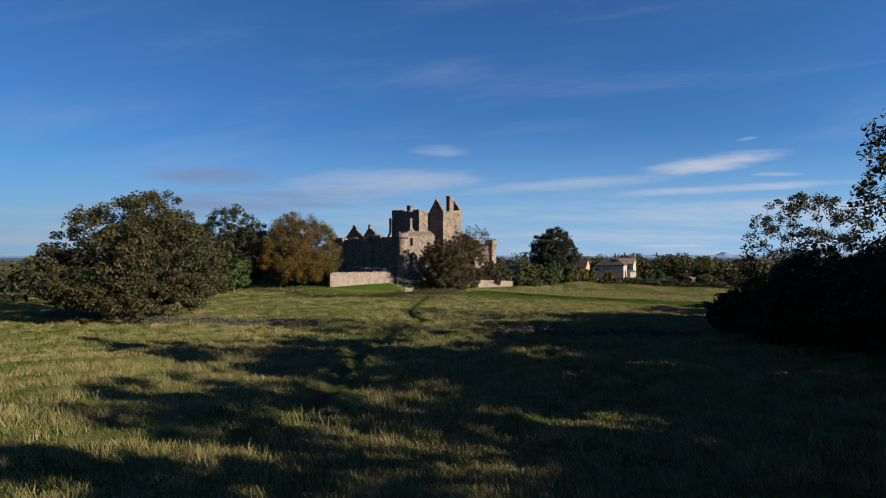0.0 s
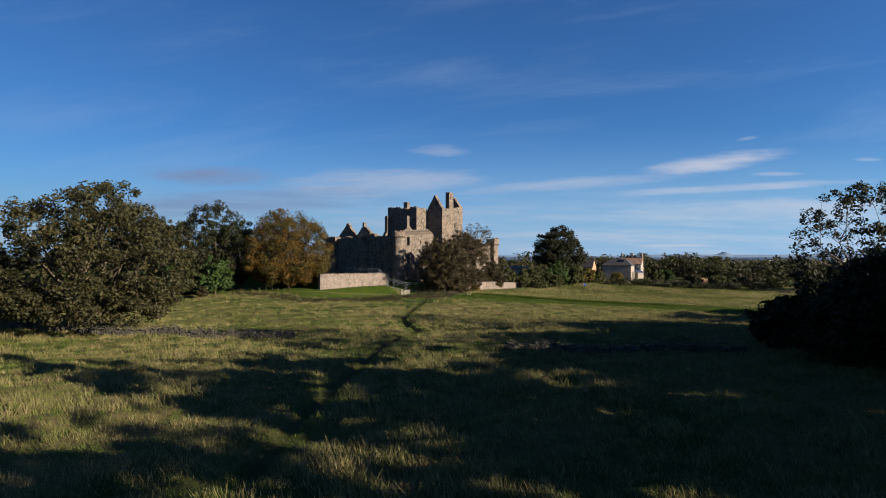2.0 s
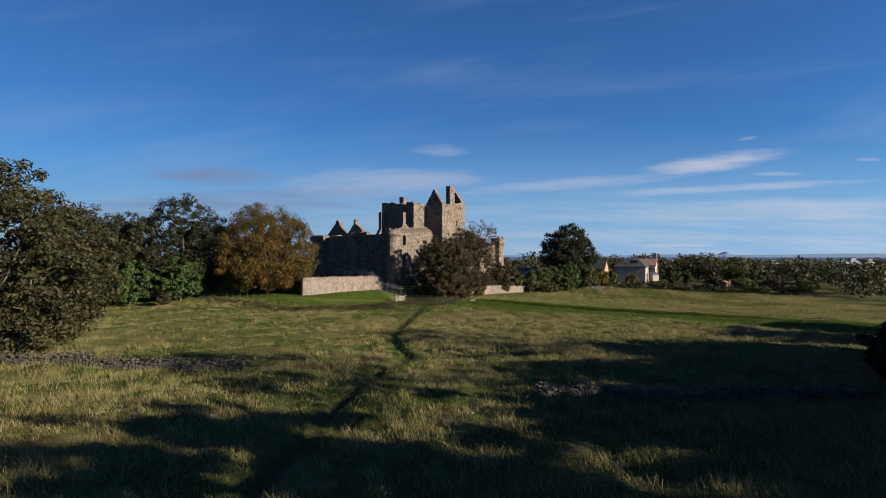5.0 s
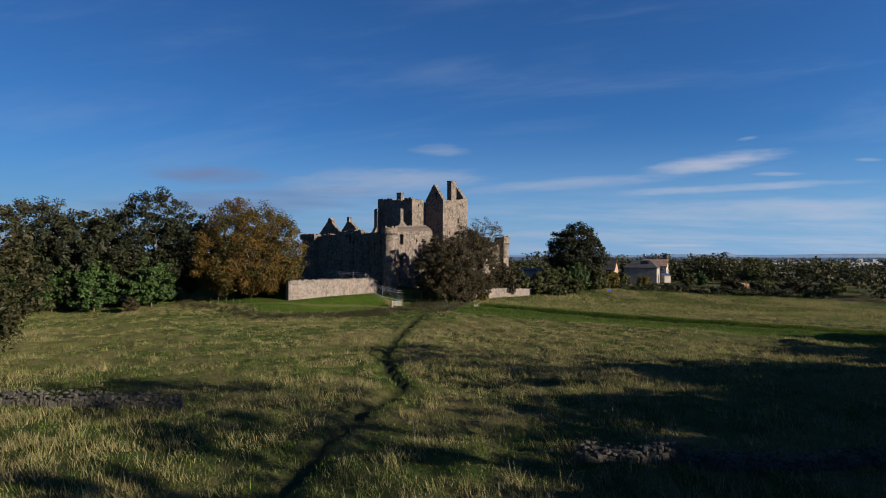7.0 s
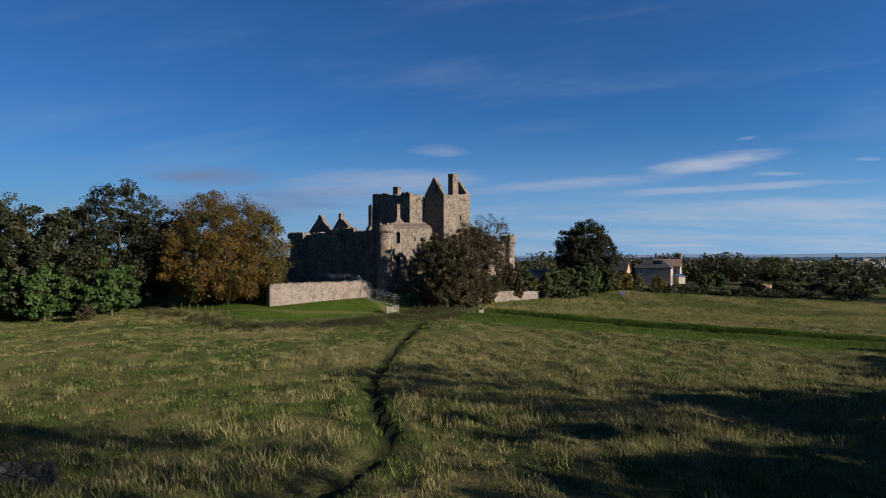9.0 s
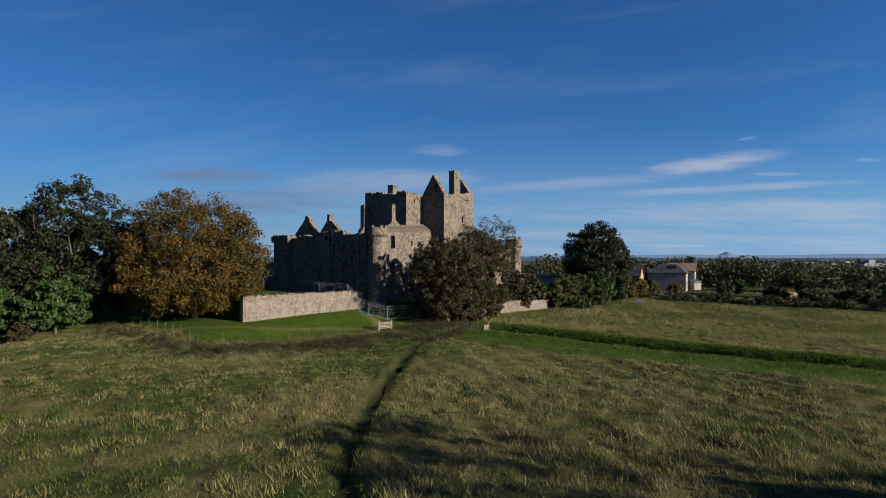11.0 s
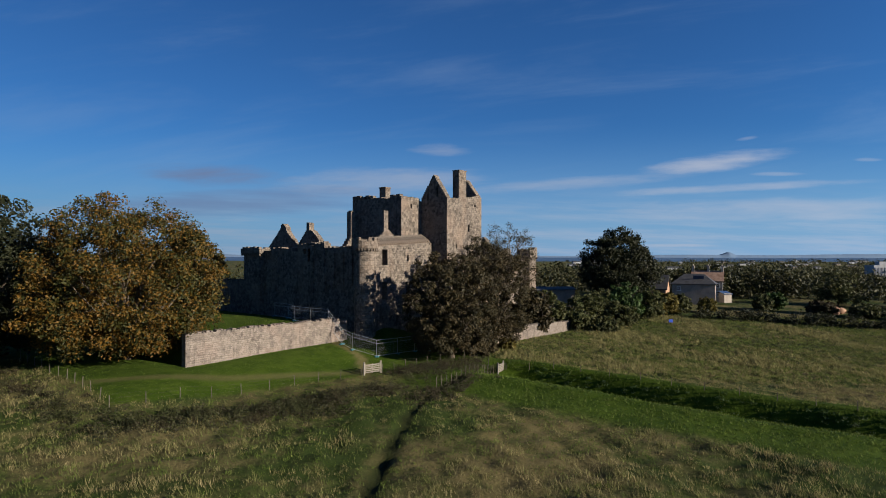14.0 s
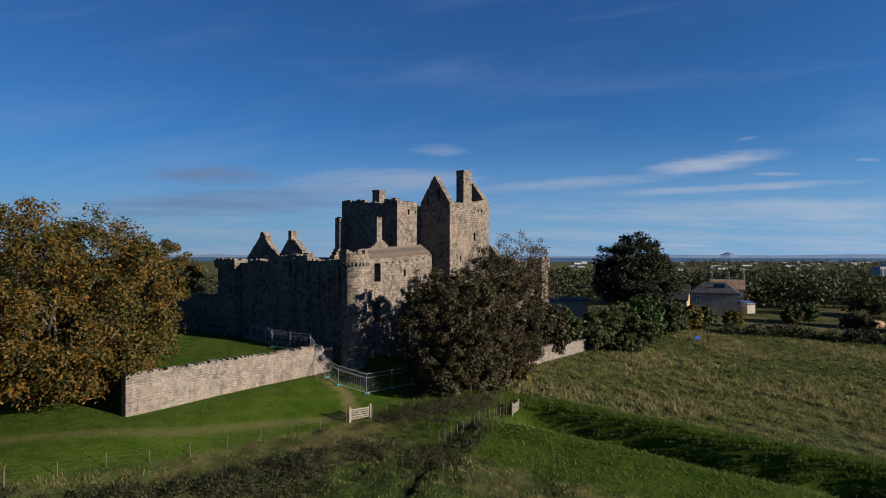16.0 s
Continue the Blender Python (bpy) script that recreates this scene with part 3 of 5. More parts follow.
def ring_wall(name, a, b, r0, z0, z1, thick, n=20, crown=0.0, label="", lip=0.0):
    """A round turret: shell, corbelled head and broken merlons."""
    bm = bmesh.new()
    prof = [(r0 * 1.06, z0), (r0, z0 + 2.5), (r0 * 0.985, z1 - 1.5), (r0 * 0.985, z1 - 1.3), (r0 + lip, z1 - 0.9), (r0 + lip, z1), (r0 + lip - thick, z1), (r0 + lip - thick, z1 - 0.8), (0.02, z1 - 0.8)]
    rings = [[bm.verts.new((a + r * math.cos(2 * math.pi * i / n), b + r * math.sin(2 * math.pi * i / n), z)) for i in range(n)] for r, z in prof]
    for p, q in zip(rings, rings[1:]):
        for i in range(n):
            bm.faces.new((p[i], p[(i + 1) % n], q[(i + 1) % n], q[i]))
    r = rng(n)
    if crown:
        for i in range(0, n, 2):
            ang = 2 * math.pi * (i + 0.5) / n
            h = crown * r.uniform(0.3, 1.2)
            box(bm, (a + (r0 + lip - thick / 2) * math.cos(ang), b + (r0 + lip - thick / 2) * math.sin(ang), z1 + h / 2 - 0.04), (thick, 0.5, h), Matrix.Rotation(ang, 4, "Z"))
    if lip:
        for i in range(n):
            ang = 2 * math.pi * i / n
            box(bm, (a + (r0 + lip * 0.55) * math.cos(ang), b + (r0 + lip * 0.55) * math.sin(ang), z1 - 1.15), (lip * 1.1, 0.2, 0.35), Matrix.Rotation(ang, 4, "Z"))
    return part(name, bm, STONE, castle, label)


ring_wall("corner_turret", -0.15, 0.75, 1.45, 0.8, 15.1, 0.4, 24, 0.45, "round corner tower with corbelled broken battlements", 0.22)

# west curtain wall, gables and north-west tower
WEST_TOP = lambda s: 14.3 + 0.6 * (9.0 < s < 14.6) - 0.55 * (not 9.0 < s < 14.6) * ((int(s * 0.62) % 4) == 1) + 0.1 * math.sin(s * 1.7)
wall_part("curtain_wall", 1.6, 23.0, 1.5, WEST_TOP, 1.2, "b", 0.0, [(10.9, 11.3, 13.5, 14.1), (11.75, 12.45, 12.3, 14.1), (12.8, 13.5, 13.4, 14.1), (19.6, 20.0, 7.5, 8.6), (7.8, 8.1, 8.2, 9.2)],
          seed=15, ragged=0.14, label="tall shaded curtain wall with a broken head")
for b, z0, z1, w in [(3.4, 9.3, 13.9, 0.5), (5.1, 8.6, 13.6, 0.45), (6.9, 9.0, 14.0, 0.5), (8.9, 8.0, 13.8, 0.4), (11.3, 3.0, 14.6, 0.55), (19.2, 10.2, 13.7, 0.6)]:
    bm = bmesh.new()
    box(bm, (-0.12, b, (z0 + z1) / 2), (0.30, w, z1 - z0), None, 0.03)
    part("buttress", bm, STONE, castle)
wall_part("gable", 17.6, 25.2, 11, lambda s: max(14.2, 17.9 - 0.98 * abs(s - 21.5) + (0.35 if abs(s - 21.3) < 0.6 else 0)), 0.9, "b", 2.5, pitch=0.22, seed=16, ragged=0.06, label="crow-stepped gable")
wall_part("gable", 11.6, 17.7, 14.85, lambda s: 15.2 if s < 12.6 else max(14.3, min(16.9, 15.4 + 0.9 * (s - 12.6)) if s < 14.9 else (18.1 if s < 15.6 else 17.0 - 1.2 * (s - 15.6))), 0.9, "b", 2.3, pitch=0.22, seed=17, ragged=0.06, label="gable with a chimney stump on its point")
wall_part("inner_wall", 1.25, 9.0, 1, flat(14.5), 0.9, "a", 14.3, seed=18)
wall_part("inner_wall", 1.2, 9.0, 1, flat(13.4), 0.9, "a", 25.5, seed=19)
wall_part("inner_wall", 3, 25, 1, lambda s: 12.0 + 0.5 * math.sin(s * 2), 0.9, "b", 9.5, seed=20)
bm = bmesh.new()
box(bm, (1.3, 24.9, 7.2), (4.0, 4.2, 12.6))
box(bm, (1.3, 24.9, 13.8), (4.7, 4.9, 0.8))
for i in range(5):
    box(bm, (-0.75, 22.9 + 0.95 * i, 14.25), (0.5, 0.55, 0.4 + 0.12 * (i % 2)))
for i in range(10):
    corbel(-0.92 + 0.5 * i, 22.62, 13.25)
    corbel(-0.85, 22.7 + 0.5 * i, 13.25)
part("corner_tower", bm, STONE, castle, "square corner tower with a corbelled head")
# south curtain, east range and south-east tower
wall_part("curtain_wall", 23.05, 41.0, 0, lambda s: 12.2 + 0.25 * math.sin(s * 2.1), 1.3, "a", -0.6, [(27, 27.8, 7.2, 9.0), (31, 31.9, 6.6, 8.4), (35.5, 36.3, 8.8, 10.4), (38.4, 38.8, 8, 9.2)], seed=21, label="south curtain wall in sunlight")
wall_part("gable", 0.7, 7.5, 8, peak(4.0, 16.6, 3.6, 12.5), 0.9, "b", 33.5, pitch=0.22, seed=22, label="dark crow-stepped gable")
wall_part("curtain_wall", 0.7, 26, 0, lambda s: 12.6 + 0.3 * math.sin(s * 1.7), 1.2, "b", 40.6, seed=23)
wall_part("curtain_wall", 3.4, 40, 0, lambda s: 12.4 + 0.3 * math.sin(s * 1.3), 1.2, "a", 26.0, seed=24)
wall_part("inner_wall", 36.2, 38.2, 2, flat(14.4), 1.0, "a", 0.9, seed=25, label="narrow upstanding piece of wall")
bm = bmesh.new()
box(bm, (41.6, -0.6, 6.6), (2.5, 2.5, 13.2), None, 0.12)
box(bm, (41.6, -0.6, 13.55), (2.9, 2.9, 1.6), None, 0.1)
box(bm, (40.7, -1.8, 14.45), (0.9, 0.5, 0.4))
box(bm, (42.5, -1.6, 14.45), (0.9, 0.7, 0.5))
for i in range(6):
    corbel(40.5 + 0.45 * i, -1.92, 12.6)
    corbel(40.25, -1.7 + 0.45 * i, 12.6)
part("corner_tower", bm, STONE, castle, "slim corner tower with corbelled top")

# ---- outer walls ----
def free_wall(name, p, q, z_base, z_top, thick, mat, label, seed, category="wall", ragged=0.07, pitch=0.3):
    """A freestanding wall that follows the ground, with an uneven coping."""
    r = rng(seed)
    p, q = Vector(p), Vector(q)
    d = (q - p).length
    n = max(2, round(d / pitch))
    ang = math.atan2(q.y - p.y, q.x - p.x)
    base = thing(name, p.x, p.y, 0.0, label, category, rz=math.degrees(ang))
    bm, cap = bmesh.new(), bmesh.new()
    for i in range(n):
        f = (i + 0.5) / n
        zb, zt = z_base(f), z_top(f) + r.uniform(-ragged, ragged)
        box(bm, (f * d, 0, (zb + zt) / 2), (d / n, thick * r.uniform(0.97, 1.02), zt - zb))
        if r.random() < 0.75:
            box(cap, (f * d + r.uniform(-.05, .05), 0, zt + 0.07), (d / n * r.uniform(0.6, 1.0), thick * r.uniform(0.7, 1.05), r.uniform(0.08, 0.2)), Matrix.Rotation(r.uniform(-.1, .1), 4, "Z"), 0.03)
    part("masonry", bm, mat, base)
    part("coping", cap, mat, base, "uneven coping stones")
    return base


gw0, gw1 = plan(-23.8, 2.4), plan(-2.2, 2.4)
free_wall("garden_wall", gw0, gw1, lambda f: 0.6, lambda f: 5.35 - 0.25 * f - 0.5 * max(0, f - 0.93) * 14, 0.75, RUBBLE, "pale rubble-stone retaining wall with ragged top above the lawn", 31)
ow0, ow1 = plan(13.5, -8.6), plan(44, -8.6)
free_wall("garden_wall", ow0, ow1, lambda f: -3, lambda f: 2.7 - 1.5 * f, 0.7, RUBBLE, "low pale stone wall half hidden by scrub", 32)
nw0, nw1 = plan(0.4, 27.2), plan(0.4, 52)
free_wall("boundary_wall", nw0, nw1, lambda f: 0.5, lambda f: 9.2 - 0.4 * f, 0.9, STONE, "dark outer castle wall in shade", 33)


# ---- trees ----
def tube(path, radii, n=6):
    """A bent tapering limb as vertices and faces."""
    vs, fs = [], []
    for k, (p, r) in enumerate(zip(path, radii)):
        d = (path[min(k + 1, len(path) - 1)] - path[max(k - 1, 0)])
        d = d / (np.linalg.norm(d) + 1e-9)
        u = np.cross(d, (0.3, 0.9, 0.1))
        u = u / (np.linalg.norm(u) + 1e-9)
        v = np.cross(d, u)
        for i in range(n):
            a = 2 * math.pi * i / n
            vs.append(p + r * (math.cos(a) * u + math.sin(a) * v))
    for k in range(len(path) - 1):
        for i in range(n):
            j = (i + 1) % n
            fs.append((k * n + i, k * n + j, k * n + n + j, k * n + n + i))
    return vs, fs


def leaf_cloud(centres, radii, per, size, r, squash=0.75):
    """Leaves in loose bunches round the given centres: one quad a leaf."""
    n = len(centres) * per
    c = np.repeat(centres, per, 0)
    rad = np.repeat(radii, per)[:, None]
    d = r.normal(size=(n, 3))
    d /= np.linalg.norm(d, axis=1)[:, None]
    pos = c + d * rad * (r.random((n, 1)) ** 0.45) * np.array((1, 1, squash))
    nrm = d * 0.7 + r.normal(size=(n, 3)) * 0.6 + np.array((0, 0, 0.35))
    nrm /= np.linalg.norm(nrm, axis=1)[:, None]
    u = np.cross(nrm, r.normal(size=(n, 3)))
    u /= np.linalg.norm(u, axis=1)[:, None] + 1e-9
    v = np.cross(nrm, u)
    s = size * r.uniform(0.55, 1.35, (n, 1))
    q = np.stack([pos - u * s, pos - v * s * 0.55 + nrm * s * 0.15, pos + u * s, pos + v * s * 0.55 + nrm * s * 0.15], 1)
    return q.reshape(-1, 3), np.arange(n * 4).reshape(n, 4)


def tree(name, x, y, height, spread, leaf, label, seed, crown_base=0.15, bunches=150, per=70, size=0.26, lobes=7, trunk=0.45,
         category="tree", group="", bare=0, lean=0.0, depth=None, sink=0.0, fill=1.0):
    """Tapered trunk, limbs to every lobe of the crown, and bunches of leaves with gaps between them."""
    r = rng(seed)
    z0 = float(terrain(x, y)) - sink
    base = thing(name, x, y, z0 - 0.05, label, category, group)
    depth = depth or spread
    lo, mid = height * crown_base, height * (0.5 + crown_base * 0.5)
    centre = np.array((0, 0, mid))
    # an uneven dome: lobes swell from it, hollows lie between them
    zc = lo + (height - lo) * 0.34
    ld = r.normal(size=(lobes * 2, 3))
    ld /= np.linalg.norm(ld, axis=1)[:, None]
    ld[:, 2] = np.abs(ld[:, 2]) * 0.9 - 0.2
    ld /= np.linalg.norm(ld, axis=1)[:, None]
    lw = r.uniform(0.6, 1.0, lobes * 2)
    d = r.normal(size=(bunches, 3))
    d /= np.linalg.norm(d, axis=1)[:, None]
    swell = ((np.clip(d @ ld.T, 0, 1) ** 7) * lw).max(1)
    rad = (0.80 + 0.24 * swell) * np.where(r.random(bunches) < 0.72, r.uniform(0.80, 1.0, bunches), r.uniform(0.35, 0.8, bunches))
    low = np.where(d[:, 2] < 0, np.sqrt(1 - 0.45 * d[:, 2] ** 2) / np.sqrt(np.clip(1 - d[:, 2] ** 2, 0.08, 1)), 1.0)
    up = np.where(d[:, 2] > 0, height - zc, zc - lo)
    bc = np.stack([d[:, 0] * spread * rad * low + lean * (d[:, 2] + 1) / 2, d[:, 1] * depth * rad * low, zc + np.sign(d[:, 2]) * np.abs(d[:, 2]) ** 0.85 * up * rad], -1)
    br = r.uniform(0.09, 0.165, bunches) * min(spread, depth) * fill
    vs, fs = leaf_cloud(bc, br, per, size, r)
    if not bare:
        # the shaded inner mass, of larger sprays
        di = r.normal(size=(42, 3))
        di /= np.linalg.norm(di, axis=1)[:, None]
        ri = r.uniform(0.25, 0.74, 42)
        upi = np.where(di[:, 2] > 0, height - zc, zc - lo)
        ci = np.stack([di[:, 0] * spread * ri + lean * 0.5, di[:, 1] * depth * ri, zc + di[:, 2] * upi * ri], -1)
        v2, f2 = leaf_cloud(ci, np.full(42, 0.24 * min(spread, depth)), 44, min(size * 1.9, 0.38), r)
        vs, fs = np.concatenate([vs, v2]), np.concatenate([fs, f2 + len(vs)])
    part("crown", mesh_of("crown", vs, fs, leaf), None, base)
    lobe_c = np.stack([ld[:, 0] * spread * 0.6, ld[:, 1] * depth * 0.6, zc + ld[:, 2] * (height - zc) * 0.6], -1)
    lobe_r = lw
    pick = np.argmax(d @ ld.T, 1)
    # trunk and limbs
    tv, tf = [], []
    def add(path, radii):
        v, f = tube(path, radii)
        k = len(tv)
        tv.extend(v)
        tf.extend([tuple(i + k for i in q) for q in f])
    fork = np.array((r.uniform(-.3, .3), r.uniform(-.3, .3), max(1.2, lo * 1.1 + 0.8)))
    add([np.array((0, 0, -0.6)), np.array((0, 0, 0.4)), fork * 0.6, fork], [trunk * 1.35, trunk * 1.05, trunk * 0.9, trunk * 0.78])
    for c, rr in zip(lobe_c, lobe_r):
        bend = (fork + c) / 2 + r.normal(0, 0.12, 3) * spread * 0.4 + np.array((0, 0, 0.06 * height))
        add([fork, bend, c], [trunk * 0.5, trunk * 0.28, trunk * 0.10])
    for i in range(min(bunches, 24) + bare):
        c = lobe_c[pick[i % bunches]]
        end = bc[i % bunches] if i < bunches and i < 24 else c + (bc[i % bunches] - c) * 1.25
        add([c, (c + end) / 2 + r.normal(0, 0.15, 3), end], [trunk * 0.11, trunk * 0.06, trunk * 0.025])
    part("trunk", mesh_of("trunk", tv, tf, BARK, True), None, base)
    return base


# left of the field
tree("sycamore_tree", -38.3, 73.8, 16.8, 10.6, LEAF_BROWN, "broad old sycamore with browning leaves down to the grass", 41, 0.02, 520, 105, 0.18, 16, 0.5, fill=0.75)
tree("sycamore_tree", -67, 131, 21.5 - float(terrain(-67, 131)), 9.5, LEAF_BROWN, "tall sycamore with dull brown autumn leaves", 42, 0.0, 260, 90, 0.22, 9, 0.5)
tree("sycamore_tree", -86, 180, 22 - float(terrain(-86, 180)), 8.5, LEAF_BROWN, "sycamore with dull brown leaves among others", 43, 0.0, 200, 80, 0.25, 8, 0.5)
tree("beech_tree", -50, 136, 20.0, 9.2, LEAF_DARK, "tall dark tree in full leaf", 44, 0.0, 400, 80, 0.22, 14, 0.6, fill=0.9)
tree("beech_tree", -58, 128, 17.0, 8.0, LEAF_DARK, "dark tree behind the green saplings", 45, 0.0, 200, 80, 0.26, 8, 0.5)
tree("maple_tree", -34.0, 136.5, 17.3, 10.0, LEAF_ORANGE, "rounded maple turning orange above the lawn", 46, 0.0, 680, 115, 0.155, 20, 0.4, fill=0.9)
tree("maple_tree", -48.5, 181, 17.6 - float(terrain(-48.5, 181)), 8.5, LEAF_ORANGE, "maple with green and orange leaves behind the castle wall", 47, 0.02, 330, 80, 0.22, 10, 0.5)
tree("maple_tree", -60, 172, 15.5, 9.0, LEAF_DARK, "dark leafy tree behind the castle wall", 48, 0.05, 150, 60, 0.34, 8, 0.5)
for i, (x, y, h, w) in enumerate([(-46, 126.5, 8.2, 4.0), (-53.5, 124, 8.8, 4.0), (-60, 124, 8.2, 4.0), (-66.5, 122, 7.0, 4.0), (-72, 118, 7.0, 4.0)]):
    tree("sapling", x, y, h, w, LEAF_GREEN, "bushy sapling with fresh green leaves", 50 + i, 0.02, 90, 70, 0.20, 6, 0.14, "tree", "green saplings")
tree("shrub", -46.5, 121.5, 2.6, 1.2, LEAF_RUST, "small rusty-leaved shrub at the field edge", 56, 0.02, 24, 50, 0.14, 3, 0.06, "shrub")
# in front of the castle
tree("sycamore_tree", 0.4, 147.0, 14.0, 6.0, LEAF_RUST, "brown-leaved sycamore standing before the castle", 60, 0.0, 480, 100, 0.15, 15, 0.4, fill=0.85)
tree("sycamore_tree", 5.4, 153.8, 16.6, 5.9, LEAF_RUST, "brown-leaved sycamore beside the castle front", 61, 0.0, 460, 110, 0.13, 13, 0.35, fill=0.85)
tree("bare_tree", 8.6, 163.0, 18.6, 6.0, LEAF_RUST, "tall thinning tree with bare upper twigs", 62, 0.35, 260, 34, 0.11, 12, 0.3, bare=260)
tree("sycamore_tree", 13.8, 172.0, 8.6, 4.4, LEAF_RUST, "low brown-leaved tree by the old wall", 63, 0.03, 130, 65, 0.24, 7, 0.3)
tree("sycamore_tree", 18.2, 180.0, 7.4, 4.0, LEAF_SHRUB, "low tree with mixed green and brown leaves", 64, 0.03, 100, 60, 0.26, 6, 0.3)
# right of the castle
tree("oak_tree", 41.2, 211.0, 20.0, 9.3, LEAF_DARK, "large dark spreading tree on the skyline", 65, 0.18, 420, 90, 0.26, 7, 0.55, fill=1.05)
SCRUB = [(26, 186, 6.2, 3.8, LEAF_SHRUB), (31, 190, 6.6, 3.6, LEAF_SHRUB), (37, 194, 7.6, 4.0, LEAF_GREEN), (43, 197, 6.2, 3.8, LEAF_SHRUB), (48, 201, 5.4, 3.2, LEAF_YELLOW),
         (52, 203, 4.4, 3.0, LEAF_SHRUB), (34, 186, 4.0, 3.2, LEAF_SHRUB), (24, 180, 3.6, 3.0, LEAF_SHRUB), (60, 206, 3.4, 2.2, LEAF_YELLOW), (80, 214, 4.6, 2.6, LEAF_GREEN),
         (76, 212, 3.6, 2.2, LEAF_SHRUB), (86, 206, 3.0, 3.2, LEAF_RUST), (92, 200, 3.2, 3.6, LEAF_SHRUB), (99, 196, 3.0, 3.6, LEAF_RUST), (106, 192, 3.4, 3.8, LEAF_SHRUB), (104, 226, 9.2, 5.6, LEAF_SHRUB),
         (29, 178, 2.6, 2.6, LEAF_SHRUB), (4.2, 150.2, 2.6, 2.4, LEAF_RUST), (8.2, 154.6, 1.7, 1.3, LEAF_YELLOW)]
for i, (x, y, h, w, leaf) in enumerate((x, y, h * 1.15, w * 1.15, leaf) for x, y, h, w, leaf in SCRUB):
    tree("shrub", x, y, h, w, leaf, {"yellowing_leaves": "small shrub with yellowing leaves", "fresh_green_leaves": "dense green shrub by the old wall",
         "rusty_brown_leaves": "brown autumn shrub in the scrub", "bramble_leaves": "dark bramble bush under the trees"}.get(leaf.name, "scrubby bush of mixed green and brown"), 70 + i, 0.02, 70, 80, 0.14 + 0.010 * h, 5, 0.12, "shrub", "scrub by the castle")
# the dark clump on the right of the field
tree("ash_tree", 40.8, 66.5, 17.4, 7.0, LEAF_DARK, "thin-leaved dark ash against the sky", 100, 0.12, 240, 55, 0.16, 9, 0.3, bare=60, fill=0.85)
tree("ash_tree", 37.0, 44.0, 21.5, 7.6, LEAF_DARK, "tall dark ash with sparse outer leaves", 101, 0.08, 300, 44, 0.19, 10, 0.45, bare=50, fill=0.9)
# most below y=45 and the back row are unseen, added to shade the field
DARK_TREES = [(33, 57.5, 7.6, 4.6), (36, 56, 10.0, 5.4), (43, 61, 9.5, 6), (43, 52, 13, 6), (36, 49, 9.5, 5.2), (40.8, 39.2, 10.3, 6.2), (32.1, 23.2, 24.0, 5.0),
              (37.5, 23.5, 20.5, 8.8), (40.5, 10.6, 20.5, 4.6), (37.5, 2.7, 12.6, 7.6), (34, 66, 5.0, 4.2), (46, 72, 8.0, 6), (54, 81, 7.6, 6.5), (37.2, 6.1, 21.0, 7.8),
              (36.0, -3.2, 21.5, 4.4), (36.8, -22.7, 11.0, 6.0), (63, 91, 7.5, 5.5), (36.5, 42.0, 12.0, 5.6), (44, 40, 13.0, 8.5), (42.1, 29.0, 20.0, 5.0), (45.7, 15.3, 12.1, 8.5),
              (53.2, 18.1, 20.3, 8.5), (55.0, 41.3, 17.7, 8.5), (53, 50, 17.7, 4.6), (54, 62, 14.1, 4.9), (50.0, 7.0, 10.7, 4.1)]
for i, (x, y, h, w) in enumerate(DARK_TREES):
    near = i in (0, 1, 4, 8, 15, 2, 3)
    tree("hawthorn_tree", x, y, h, w, LEAF_DARK, "dense dark hawthorn of a deeply shaded clump, partly added out of view", 110 + i, 0.0, 170 if near else 155, 70 if near else 34, 0.19 if near else 0.44, 8, 0.25, "tree", "dark trees beside the field", fill=1.15)

# ---- dry stone field walls: loose stones, each its own piece ----
def stone_mesh(seed):
    r = rng(seed)
    bm = bmesh.new()
    bmesh.ops.create_icosphere(bm, subdivisions=1, radius=0.5)
    for v in bm.verts:
        v.co = Vector((v.co.x * 1.05, v.co.y * 0.8, v.co.z * 0.62)) * r.uniform(0.82, 1.15)
    me = bpy.data.meshes.new("stone")
    bm.to_mesh(me)
    bm.free()
    me.materials.append(DRYSTONE)
    return me


STONES = [stone_mesh(200 + i) for i in range(7)]


